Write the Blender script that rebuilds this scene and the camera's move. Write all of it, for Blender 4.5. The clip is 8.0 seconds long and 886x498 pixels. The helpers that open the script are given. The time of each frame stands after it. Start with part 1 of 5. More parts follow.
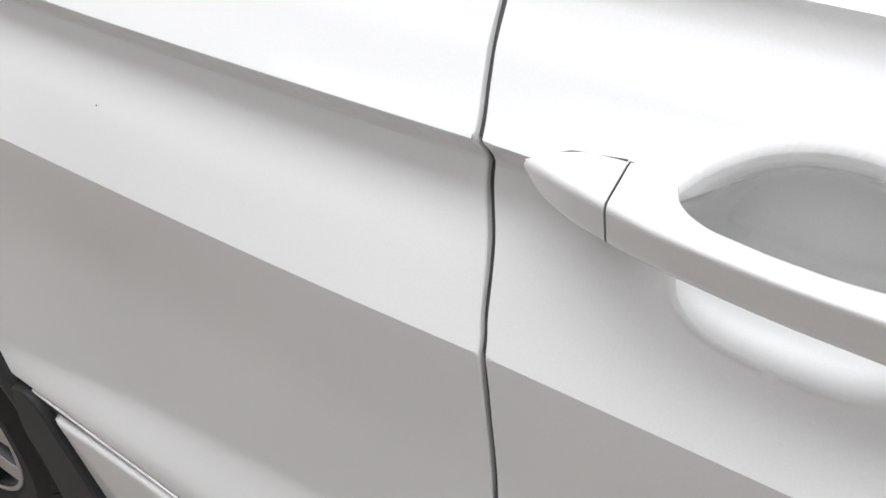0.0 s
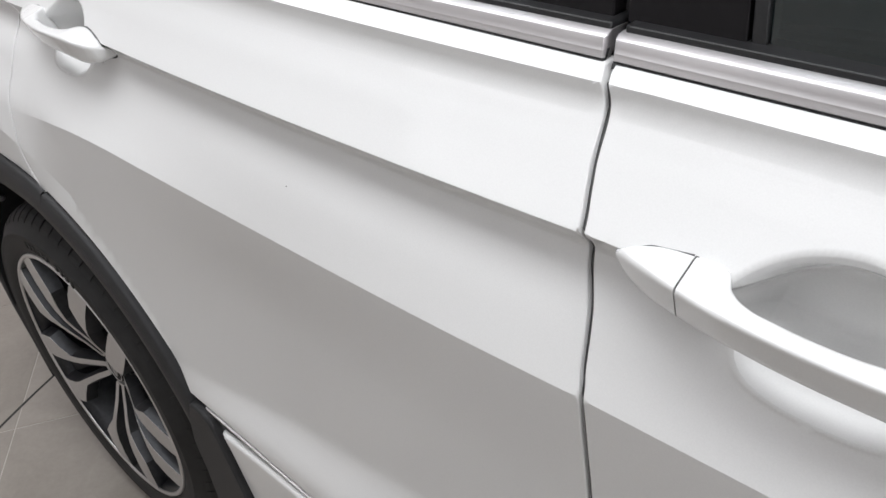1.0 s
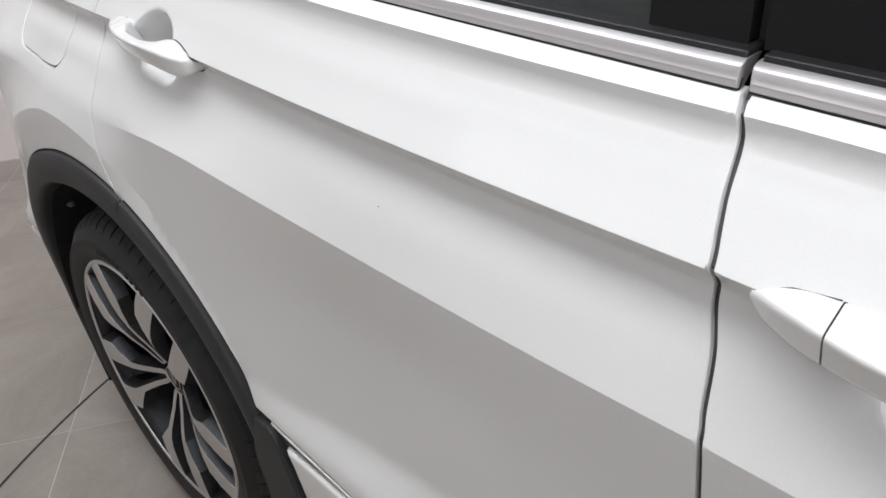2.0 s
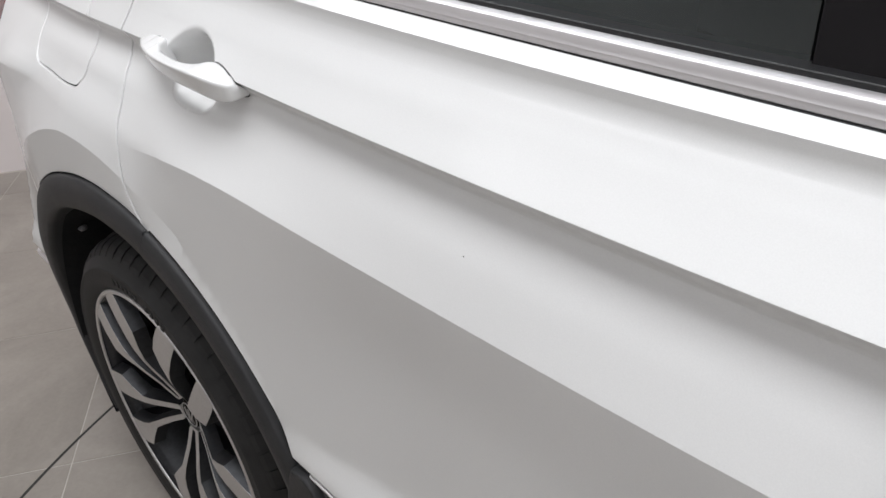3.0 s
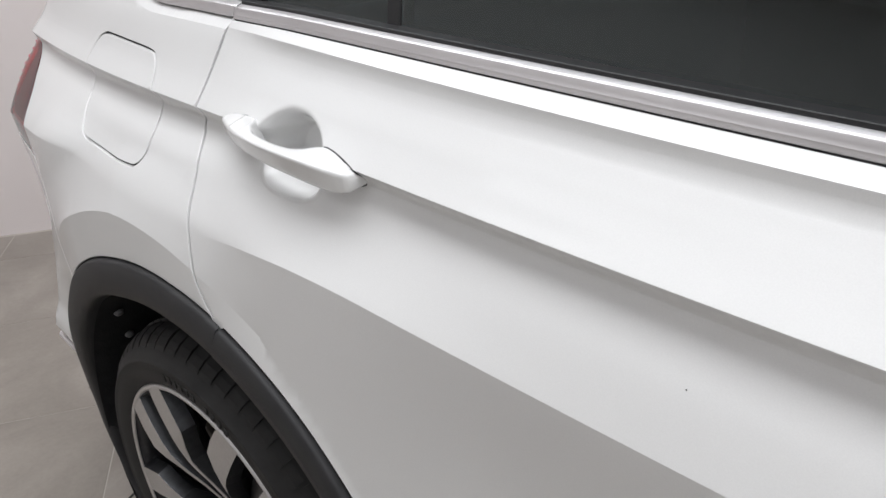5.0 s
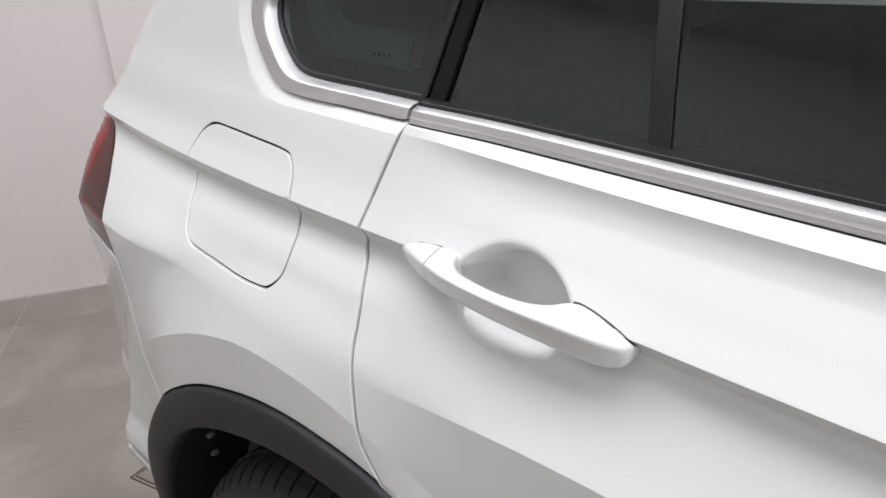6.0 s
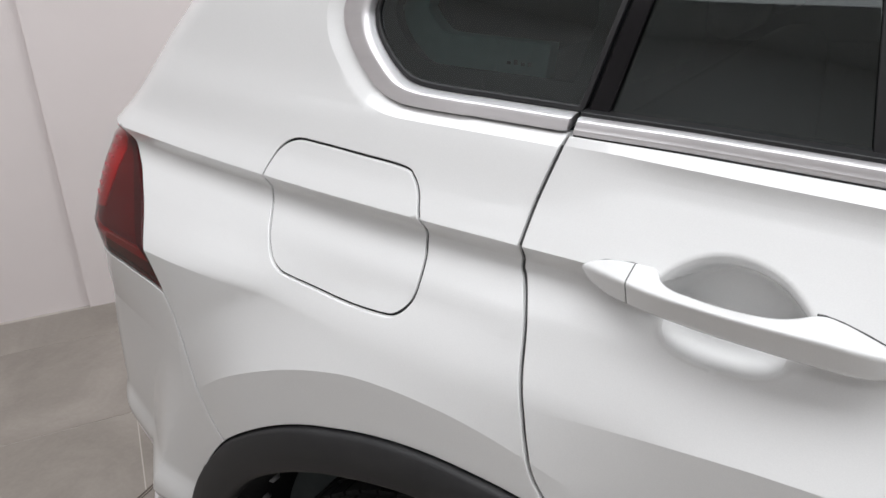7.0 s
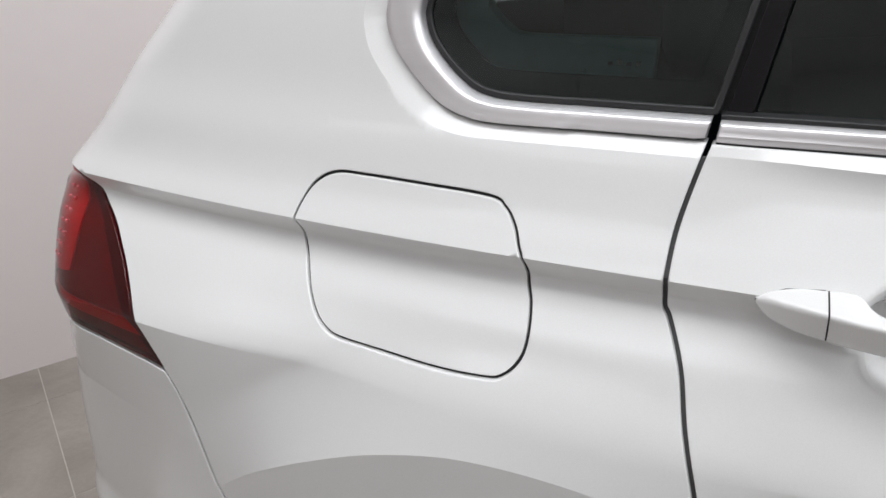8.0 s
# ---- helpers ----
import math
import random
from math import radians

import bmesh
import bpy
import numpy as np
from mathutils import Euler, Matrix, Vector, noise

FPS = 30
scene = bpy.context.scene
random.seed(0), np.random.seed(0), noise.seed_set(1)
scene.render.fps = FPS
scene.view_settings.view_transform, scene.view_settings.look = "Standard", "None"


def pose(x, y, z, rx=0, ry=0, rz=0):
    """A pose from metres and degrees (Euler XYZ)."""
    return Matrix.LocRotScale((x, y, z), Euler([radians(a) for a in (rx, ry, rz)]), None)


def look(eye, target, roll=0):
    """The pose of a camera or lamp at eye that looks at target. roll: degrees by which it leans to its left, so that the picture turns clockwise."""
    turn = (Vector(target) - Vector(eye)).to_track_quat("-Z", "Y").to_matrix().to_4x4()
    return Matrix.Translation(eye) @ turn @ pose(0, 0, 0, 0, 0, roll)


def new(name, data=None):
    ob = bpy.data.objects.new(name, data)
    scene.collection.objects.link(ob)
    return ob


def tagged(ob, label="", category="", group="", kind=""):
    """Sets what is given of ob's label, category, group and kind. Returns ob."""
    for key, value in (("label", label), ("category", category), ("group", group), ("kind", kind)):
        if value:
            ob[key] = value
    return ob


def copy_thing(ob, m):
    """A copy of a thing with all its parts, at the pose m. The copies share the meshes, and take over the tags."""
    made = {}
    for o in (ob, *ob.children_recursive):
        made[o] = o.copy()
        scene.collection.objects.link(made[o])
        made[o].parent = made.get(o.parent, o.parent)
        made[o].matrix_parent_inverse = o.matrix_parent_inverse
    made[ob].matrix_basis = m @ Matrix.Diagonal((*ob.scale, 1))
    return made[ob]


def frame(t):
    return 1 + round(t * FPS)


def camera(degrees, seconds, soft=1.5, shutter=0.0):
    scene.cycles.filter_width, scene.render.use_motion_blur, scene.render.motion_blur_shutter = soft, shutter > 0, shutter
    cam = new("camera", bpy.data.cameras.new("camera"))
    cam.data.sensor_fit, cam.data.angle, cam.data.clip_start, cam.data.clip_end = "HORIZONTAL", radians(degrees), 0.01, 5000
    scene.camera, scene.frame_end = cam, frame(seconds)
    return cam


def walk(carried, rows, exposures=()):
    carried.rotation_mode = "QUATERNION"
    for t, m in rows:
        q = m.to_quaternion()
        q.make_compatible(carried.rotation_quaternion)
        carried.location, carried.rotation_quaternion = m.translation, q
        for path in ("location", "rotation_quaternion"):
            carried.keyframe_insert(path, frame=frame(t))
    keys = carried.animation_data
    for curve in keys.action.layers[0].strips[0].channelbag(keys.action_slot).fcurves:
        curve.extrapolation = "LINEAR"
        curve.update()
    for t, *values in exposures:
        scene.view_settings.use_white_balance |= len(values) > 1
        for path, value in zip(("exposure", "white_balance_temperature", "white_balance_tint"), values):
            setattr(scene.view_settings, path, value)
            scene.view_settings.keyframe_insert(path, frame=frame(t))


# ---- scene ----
cam = camera(62.27, 8.0)
PATH = [
    (0.0, (1.1900, -0.2682, 1.1453), (0.7397, 0.4187, 0.5748), -1.63),
    (0.5, (1.2235, -0.3085, 1.1924), (0.6915, 0.3424, 0.6507), -3.92),
    (1.0, (1.2417, -0.3389, 1.2212), (0.6480, 0.2811, 0.7081), -5.35),
    (1.5, (1.2294, -0.3512, 1.2195), (0.6076, 0.2536, 0.7220), -5.17),
    (2.0, (1.1932, -0.3590, 1.2241), (0.5568, 0.2362, 0.7334), -4.77),
    (2.2, (1.1775, -0.3600, 1.2250), (0.5316, 0.2290, 0.7385), -4.70),
    (3.5, (1.0200, -0.3661, 1.2247), (0.4042, 0.2687, 0.7580), -2.97),
    (4.0, (0.9842, -0.3789, 1.2220), (0.3757, 0.2729, 0.7694), -2.69),
    (5.3, (0.8200, -0.3985, 1.2440), (0.1925, 0.2640, 0.8400), -3.40),
    (5.5, (0.7580, -0.4024, 1.2503), (0.1305, 0.2680, 0.8543), -3.33),
    (6.0, (0.5949, -0.4015, 1.2959), (-0.0283, 0.2795, 0.9113), -3.75),
    (6.5, (0.4807, -0.4353, 1.3026), (-0.1186, 0.2651, 0.9148), -4.75),
    (7.0, (0.3618, -0.5225, 1.2967), (-0.1487, 0.2519, 0.9230), -2.54),
    (7.5, (0.2567, -0.5530, 1.2784), (-0.2053, 0.2594, 0.9228), -2.37),
    (8.0, (0.1385, -0.4891, 1.2750), (-0.2611, 0.3567, 0.9216), -4.53),
]
EXPOSURE = [(0.0, 0.26), (0.5, 0.14), (1.0, 0.10), (4.0, 0.09), (6.0, 0.10), (7.0, 0.03), (8.0, -0.03)]
walk(cam, [(t, look(eye, target, roll)) for t, eye, target, roll in PATH], EXPOSURE)

# ---- light: a white hall under assumed ceiling panels ----
world = bpy.data.worlds.new("hall_air")
world.use_nodes = True
world.node_tree.nodes["Background"].inputs[0].default_value = (1.0, 0.98, 0.97, 1)
world.node_tree.nodes["Background"].inputs[1].default_value = 0.02
scene.world = world
scene.view_settings.exposure = 0.0

# the hall is turned against the car: N points away from the end wall, U runs along it
U = Vector((0.542, 0.840, 0))
N = Vector((0.840, -0.542, 0))
WALL = Vector((-2.31, 1.07, 0))
CEIL = 3.1
HALL = Matrix(((N.x, U.x, 0, WALL.x), (N.y, U.y, 0, WALL.y), (0, 0, 1, 0), (0, 0, 0, 1)))
# long luminous ceiling panels, unseen: one over each side of the car and an added fill panel further out; middle on the
# plan, length, width, watts
LAMPS = [(0.85, -0.2, 5.5, 1.0, 74), (0.6, 2.05, 4.0, 1.2, 64), (0.5, -2.0, 4.2, 0.8, 13)]
for x, y, size, wide, watts in LAMPS:
    data = bpy.data.lights.new("ceiling_light_glow", "AREA")
    data.shape, data.size, data.size_y, data.energy = "RECTANGLE", size, wide, watts
    data.color = (0.968, 0.985, 1.018)
    lamp = new("ceiling_light_glow", data)
    lamp.matrix_world = pose(x, y, CEIL - 0.045)


# ---- materials ----
def material(name, color, rough=0.5, metal=0.0, coat=0.0, coat_rough=0.03, spec=0.5):
    m = bpy.data.materials.new(name)
    m.use_nodes = True
    b = m.node_tree.nodes["Principled BSDF"]
    b.inputs["Base Color"].default_value = (*color, 1)
    b.inputs["Roughness"].default_value = rough
    b.inputs["Metallic"].default_value = metal
    b.inputs["Coat Weight"].default_value = coat
    b.inputs["Coat Roughness"].default_value = coat_rough
    b.inputs["Specular IOR Level"].default_value = spec
    return m


def node(m, kind, **settings):
    n = m.node_tree.nodes.new(kind)
    for key, value in settings.items():
        if key in n.inputs:
            n.inputs[key].default_value = value
    return n


def link(m, a, b):
    m.node_tree.links.new(a, b)


def noisy(m, scale, low, high, detail=5.0, rough=None, bump=0.0, bump_scale=None, stretch=(1, 1, 1)):
    """Two-tone variation of the base colour, the roughness and a fine relief."""
    b = m.node_tree.nodes["Principled BSDF"]
    place = node(m, "ShaderNodeTexCoord")
    turn = node(m, "ShaderNodeMapping")
    turn.inputs["Scale"].default_value = stretch
    link(m, place.outputs["Object"], turn.inputs["Vector"])
    n = node(m, "ShaderNodeTexNoise", Scale=scale, Detail=detail, Roughness=0.6)
    link(m, turn.outputs["Vector"], n.inputs["Vector"])
    ramp = node(m, "ShaderNodeValToRGB")
    ramp.color_ramp.elements[0].position, ramp.color_ramp.elements[1].position = 0.3, 0.7
    ramp.color_ramp.elements[0].color, ramp.color_ramp.elements[1].color = (*low, 1), (*high, 1)
    link(m, n.outputs["Fac"], ramp.inputs["Fac"])
    link(m, ramp.outputs["Color"], b.inputs["Base Color"])
    if rough:
        mix = node(m, "ShaderNodeMapRange")
        mix.inputs["To Min"].default_value, mix.inputs["To Max"].default_value = rough
        link(m, n.outputs["Fac"], mix.inputs["Value"])
        link(m, mix.outputs["Result"], b.inputs["Roughness"])
    if bump:
        f = node(m, "ShaderNodeTexNoise", Scale=bump_scale or scale * 8, Detail=4.0)
        link(m, turn.outputs["Vector"], f.inputs["Vector"])
        k = node(m, "ShaderNodeBump", Strength=bump, Distance=0.002)
        link(m, f.outputs["Fac"], k.inputs["Height"])
        link(m, k.outputs["Normal"], b.inputs["Normal"])
    return m


PAINT = noisy(material("white_car_paint", (0.8, 0.8, 0.79), 0.42, coat=0.9, coat_rough=0.04, spec=0.2), 900, (0.79, 0.79, 0.785), (0.82, 0.82, 0.815), 2.0)
CHROME = material("satin_aluminium_trim", (0.78, 0.76, 0.76), 0.16, metal=1.0)
noisy(CHROME, 60, (0.74, 0.72, 0.73), (0.80, 0.78, 0.79), 3.0, rough=(0.40, 0.50), stretch=(0.1, 1, 1))
PLASTIC = noisy(material("grained_black_plastic", (0.03, 0.03, 0.032), 0.55, spec=0.35), 40, (0.021, 0.021, 0.0225), (0.031, 0.0305, 0.0315), 5.0, rough=(0.45, 0.6), bump=0.25, bump_scale=900)
LINER = noisy(material("wheel_house_felt", (0.012, 0.012, 0.013), 0.9, spec=0.2), 60, (0.008, 0.008, 0.009), (0.016, 0.016, 0.017), bump=0.5, bump_scale=300)
RUBBER = noisy(material("tyre_rubber", (0.02, 0.02, 0.021), 0.6, spec=0.2), 30, (0.022, 0.0215, 0.0215), (0.036, 0.035, 0.035), 5.0, rough=(0.5, 0.72), bump=0.15, bump_scale=500)
SEAL = material("black_window_seal", (0.012, 0.012, 0.013), 0.45)
GLOSS = material("piano_black_trim", (0.012, 0.011, 0.012), 0.16, spec=0.16)
MACHINED = noisy(material("machined_alloy", (0.62, 0.61, 0.61), 0.3, metal=1.0), 300, (0.60, 0.59, 0.59), (0.68, 0.67, 0.67), 2.0, rough=(0.36, 0.46))
ALLOY = noisy(material("graphite_alloy", (0.07, 0.072, 0.078), 0.38, metal=0.55), 120, (0.030, 0.031, 0.034), (0.046, 0.047, 0.051), 3.0, rough=(0.3, 0.45))
CLIP = material("grey_clip_plastic", (0.16, 0.16, 0.165), 0.5)
GAPDARK = material("dark_seal_mark_and_shade", (0.025, 0.025, 0.026), 0.7)
# grey of the gap seals, with the shade in the gaps put in
GAPGREY = material("grey_gap_seal_and_shade", (0.075, 0.075, 0.076), 0.7)
BRAKE = material("cast_iron_brake", (0.12, 0.11, 0.10), 0.5, metal=0.8)
WALLPAINT = noisy(material("white_wall_paint", (0.8, 0.77, 0.76), 0.6), 2.2, (0.790, 0.728, 0.718), (0.820, 0.758, 0.748), 4.0, bump=0.12, bump_scale=160)
# cooler white of the unseen walls, chosen to cool their bounce light
COOLPAINT = noisy(material("unseen_wall_white", (0.78, 0.77, 0.765), 0.6), 2.2, (0.80, 0.795, 0.79), (0.84, 0.832, 0.828), 4.0, bump=0.12, bump_scale=160)
CEILPAINT = noisy(material("white_ceiling_paint", (0.8, 0.8, 0.8), 0.8), 3, (0.80, 0.80, 0.80), (0.84, 0.84, 0.84))
PALE_BAND = noisy(material("pale_green_band", (0.4, 0.4, 0.4), 0.8), 80, (0.37, 0.50, 0.47), (0.43, 0.56, 0.53))
TRIMDARK = noisy(material("charcoal_seat_fabric", (0.03, 0.03, 0.032), 0.85), 40, (0.075, 0.088, 0.092), (0.092, 0.105, 0.110))


def pane_glass(name, tint, ior):
    """A thin dark pane: tinted see-through with a mirror gloss that grows towards grazing."""
    m = bpy.data.materials.new(name)
    m.use_nodes = True
    m.node_tree.nodes.remove(m.node_tree.nodes["Principled BSDF"])
    clear = node(m, "ShaderNodeBsdfTransparent", Color=(*tint, 1))
    mirror = node(m, "ShaderNodeBsdfGlossy", Color=(0.93, 1.0, 1.0, 1), Roughness=0.02)
    edge_on = node(m, "ShaderNodeFresnel", IOR=ior)
    mix = node(m, "ShaderNodeMixShader")
    link(m, edge_on.outputs[0], mix.inputs[0])
    link(m, clear.outputs[0], mix.inputs[1])
    link(m, mirror.outputs[0], mix.inputs[2])
    link(m, mix.outputs[0], m.node_tree.nodes["Material Output"].inputs["Surface"])
    return m


TINTED = pane_glass("green_privacy_glass", (0.30, 0.40, 0.40), 1.82)


# ---- helpers for parts ----
def part(name, bm, mat, parent=None, label="", smooth=True):
    """One bmesh as one mesh object under its thing."""
    me = bpy.data.meshes.new(name)
    bm.to_mesh(me)
    bm.free()
    me.materials.append(mat)
    if smooth:
        me.polygons.foreach_set("use_smooth", [True] * len(me.polygons))
    ob = new(name, me)
    ob.parent = parent
    return tagged(ob, label)


def raw(name, verts, faces, mat, parent=None, label="", smooth=False):
    me = bpy.data.meshes.new(name)
    me.from_pydata([tuple(v) for v in verts], [], [tuple(f) for f in faces])
    me.materials.append(mat)
    if smooth:
        me.polygons.foreach_set("use_smooth", [True] * len(me.polygons))
    me.update()
    ob = new(name, me)
    ob.parent = parent
    return tagged(ob, label)


def box_bm(x0, x1, y0, y1, z0, z1, bevel=0.0):
    bm = bmesh.new()
    bmesh.ops.create_cube(bm, size=1)
    bmesh.ops.scale(bm, vec=(x1 - x0, y1 - y0, z1 - z0), verts=bm.verts)
    bmesh.ops.translate(bm, vec=((x0 + x1) / 2, (y0 + y1) / 2, (z0 + z1) / 2), verts=bm.verts)
    if bevel:
        bmesh.ops.bevel(bm, geom=bm.edges[:], offset=bevel, segments=2, affect="EDGES", profile=0.5)
    return bm


def lathe(profile, n=96):
    """A ring turned round the y axis from (radius, y) points; closed profile."""
    verts, faces = [], []
    k = len(profile)
    for i in range(n):
        a = 2 * math.pi * i / n
        for r, y in profile:
            verts.append((r * math.cos(a), y, r * math.sin(a)))
    for i in range(n):
        for j in range(k):
            a, b = i * k + j, i * k + (j + 1) % k
            c, d = ((i + 1) % n) * k + (j + 1) % k, ((i + 1) % n) * k + j
            faces.append((a, b, c, d))
    return verts, faces


# ---- the hall ----
def hall_box(name, s0, s1, t0, t1, z0, z1, mat, label, category, bevel=0.0):
    ob = part(name, box_bm(s0, s1, t0, t1, z0, z1, bevel), mat, None, "", smooth=False)
    ob.matrix_world = HALL
    return tagged(ob, label, category, kind="structure")


# front and near walls are unseen, set close for bounce and reflections
S1, T0, T1 = 6.2, -3.0, 5.6
STEP = -0.125
hall_box("wall_end", -0.2, 0.0, STEP, T1, 0, CEIL, WALLPAINT, "matt white painted end wall of the hall", "wall")
hall_box("wall_end_recess", -0.2, -0.02, T0, STEP, 0, CEIL, WALLPAINT, "matt white painted wall set back a little", "wall")
hall_box("wall_front", S1, S1 + 0.2, T0, T1, 0, CEIL, COOLPAINT, "plain white wall across the hall, out of view, set for bounce light", "wall")
hall_box("wall_near", -0.2, S1 + 0.2, T0 - 0.2, T0, 0, CEIL, COOLPAINT, "plain white side wall, out of view, set for bounce light", "wall")
hall_box("wall_far", -0.2, S1 + 0.2, T1, T1 + 0.2, 0, CEIL, WALLPAINT, "plain white wall beyond the car", "wall")
hall_box("ceiling", -0.2, S1 + 0.2, T0 - 0.2, T1 + 0.2, CEIL, CEIL + 0.15, CEILPAINT, "flat white ceiling", "ceiling")

# ---- the side of the car as a height field: y inwards, x forwards, z up ----
def ease(a, b, x):
    t = np.clip((x - a) / (b - a), 0, 1)
    return t * t * (3 - 2 * t)


def crease_z(x):
    return 0.992 + 0.0498 * (1.035 - x) - 0.003 * np.clip(1 - ((x - 0.6) / 0.45) ** 2, 0, 1)


def plan(x):
    y = 0.05 * (1.035 - x) - 0.006 * np.clip(1 - ((x - 0.6) / 0.45) ** 2, 0, 1)
    y = y + np.where(x < 0, 0.125 * x * x, 0) + np.where(x > 1.3, 0.05 * (x - 1.3) + 0.03 * (x - 1.3) ** 2, 0)
    return y


TURN_Z = (0.30, 0.50, 0.55, 0.60, 0.65, 0.70, 0.75, 0.80, 0.85, 0.90, 0.95, 1.00, 1.05, 1.07, 1.10, 1.15, 1.20, 1.25, 1.35, 1.55)
TURN_X = (-0.66, -0.700, -0.7100, -0.7007, -0.693, -0.686, -0.676, -0.6596, -0.6343, -0.602, -0.607, -0.635, -0.655, -0.634, -0.606, -0.556, -0.517, -0.46, -0.35, -0.13)


def corner(x, z):
    """How far the flank turns in at the tail."""
    start = np.interp(z, TURN_Z, TURN_X)
    r = 0.15
    d = np.clip((start - x) / r, 0, 0.985)
    return r * (1 - np.sqrt(1 - d * d)) * 1.15


# profiles at four stations: height (above the crease, or plain when below 0.95) and depth
def low_rise(x):
    """The lower crease climbs as the door swells towards the wheel."""
    return 0.0207 * (ease(0.75, 0.1, x) - ease(0.42, 0.0, x))


KNOT_Z = np.array([0.087, 0.076, 0.068, 0.030, 0.0, -0.019, -0.065])
LOW_Z = {"door": (0.887, 0.76, 0.655, 0.555, 0.40), "wheel": (0.887, 0.76, 0.655, 0.555, 0.40), "tail": (0.930, 0.815, 0.66, 0.52, 0.40)}
DEPTH = {
    "door": (0.066, 0.051, 0.0512, 0.024, 0.0, 0.0145, -0.008, -0.027, -0.016, -0.014, -0.042, -0.044),
    "wheel": (0.0555, 0.0505, 0.0462, 0.0215, 0.0, 0.0115, -0.022, -0.050, -0.058, -0.060, -0.060, -0.060),
    "tail": (0.0555, 0.0505, 0.0462, 0.0215, 0.0, 0.0085, -0.030, -0.080, -0.087, -0.081, -0.075, -0.067),
}
SHARP = (0, 1, 4)   # creases: belt, ridge, shoulder; the lower crease fades over the wheel


def profile(x, z, seam=-0.02):
    c = crease_z(x)
    a, b = ease(0.42, 0.0, x), ease(-0.12, -0.42, x)
    rows_z, rows_y = [], []
    low, wide, swell = a, ease(0.70, 0.15, x), ease(0.75, 0.1, x)
    for i in range(12):
        a = np.where(x < seam, 1.0, 0.8 * ease(0.22, 0.08, x)) if i < 4 else (wide if i > 7 else swell if i == 7 else low)
        y = DEPTH["door"][i] * (1 - a) + a * (DEPTH["wheel"][i] * (1 - b) + b * DEPTH["tail"][i])
        if i > 7:
            y = y + 0.11 * np.clip(-0.42 - x, 0, 0.5)
        if i < 7:
            h = c + KNOT_Z[i] + (0.0127 * (1.014 - x) if i < 3 else 0)
        else:
            k = ease(0.15, -0.42, x) if i == 7 else b
            h = LOW_Z["door"][i - 7] * (1 - k) + k * LOW_Z["tail"][i - 7] + (0.0135 * np.clip((0.95 - x) / 0.65, 0, 1) ** 1.2 if i == 7 else 0 * x) + (low_rise(x) if i == 7 else 0)
        if i == 9:
            # the turned-out foot of the door narrows towards the wheel
            h = h - 0.050 * ease(1.00, 0.42, x)
            y = y - 0.007 * ease(1.00, 0.42, x)
        rows_z.append(h)
        rows_y.append(y)
    # slopes for a cubic that stays smooth between the creases
    d = [(rows_y[i + 1] - rows_y[i]) / (rows_z[i + 1] - rows_z[i]) for i in range(11)]
    turn = np.where(x < seam, 1.0, 0.8 * ease(0.22, 0.08, x))
    out = rows_y[0] + 0.0063 * turn * (1 - np.exp(-np.clip(z - rows_z[0], 0, 1) / 0.03)) + (z - rows_z[0]) * 0.24 + 0.30 * np.clip(z - rows_z[0], 0, 1) ** 2 + 1.0 * np.clip(z - rows_z[0], 0, 1) ** 3
    for i in range(11):
        def slope(k, side):
            if k in SHARP or k == 11:
                return d[side]
            if k == 5 and side == k:
                return 0.35 * d[k]
            g = d[k - 1] * d[k]
            if k == 7:
                crisp = np.clip(ease(0.10, 0.30, x) + 0.7 * ease(-0.28, -0.46, x), 0, 1)
                return crisp * d[side] + (1 - crisp) * np.where(g > 0, 2 * g / (d[k - 1] + d[k] + 1e-12), 0)
            even_slope = np.where(g > 0, 2 * g / (d[k - 1] + d[k] + 1e-12), 0)
            return b * d[side] + (1 - b) * even_slope if k == 8 else even_slope
        m0, m1 = slope(i, i), slope(i + 1, i)
        w = rows_z[i + 1] - rows_z[i]
        t = np.clip((z - rows_z[i]) / w, 0, 1)
        y = (2 * t**3 - 3 * t**2 + 1) * rows_y[i] + (t**3 - 2 * t**2 + t) * w * m0 + (3 * t**2 - 2 * t**3) * rows_y[i + 1] + (t**3 - t**2) * w * m1
        out = np.where(z <= rows_z[i], y, out)
    return out


HOLLOW, DISH_W = 0.056, 0.050
HANDLES = (0.136, 1.061)   # rear tips of the two door handles


def dish(x, z):
    """How far the two hand hollows cover the panel, 0 to 1."""
    y = 0 * x
    for h in HANDLES:
        v = z - crease_z(x) + 0.034
        up = np.sqrt(((x - h - 0.129) / 0.075) ** 2 + (v / 0.065) ** 2)
        low = (np.abs((x - h - 0.124) / DISH_W) ** 2.6 + np.abs(v / 0.023) ** 2.6) ** (1 / 2.6)
        rho = np.where(v > 0, up, low)
        soft = ease(1.03, 0.60, rho)
        crisp = np.clip(1 - rho * rho, 0, 1) * 0.85 + 0.15 * ease(1.0, 0.5, rho) - 0.018 * np.exp(-((rho - 1.05) / 0.06) ** 2)
        y = y + soft + (crisp - soft) * ease(0.006, -0.006, v)
    return y


ARCH_X, ARCH_Z, ARCH_R, FRONT_X = 0.0, 0.35, 0.478, 2.68


def flare_r(x, z):
    a = np.degrees(np.arctan2(z - ARCH_Z, x - ARCH_X))
    return np.interp(a, (20, 28, 35, 42, 50, 62, 75, 90, 100, 115, 125, 140), (0.482, 0.487, 0.498, 0.506, 0.511, 0.511, 0.516, 0.532, 0.544, 0.553, 0.562, 0.573))


def lip_y(x):
    return -0.022 + 0.026 * ease(-0.25, -0.48, x)


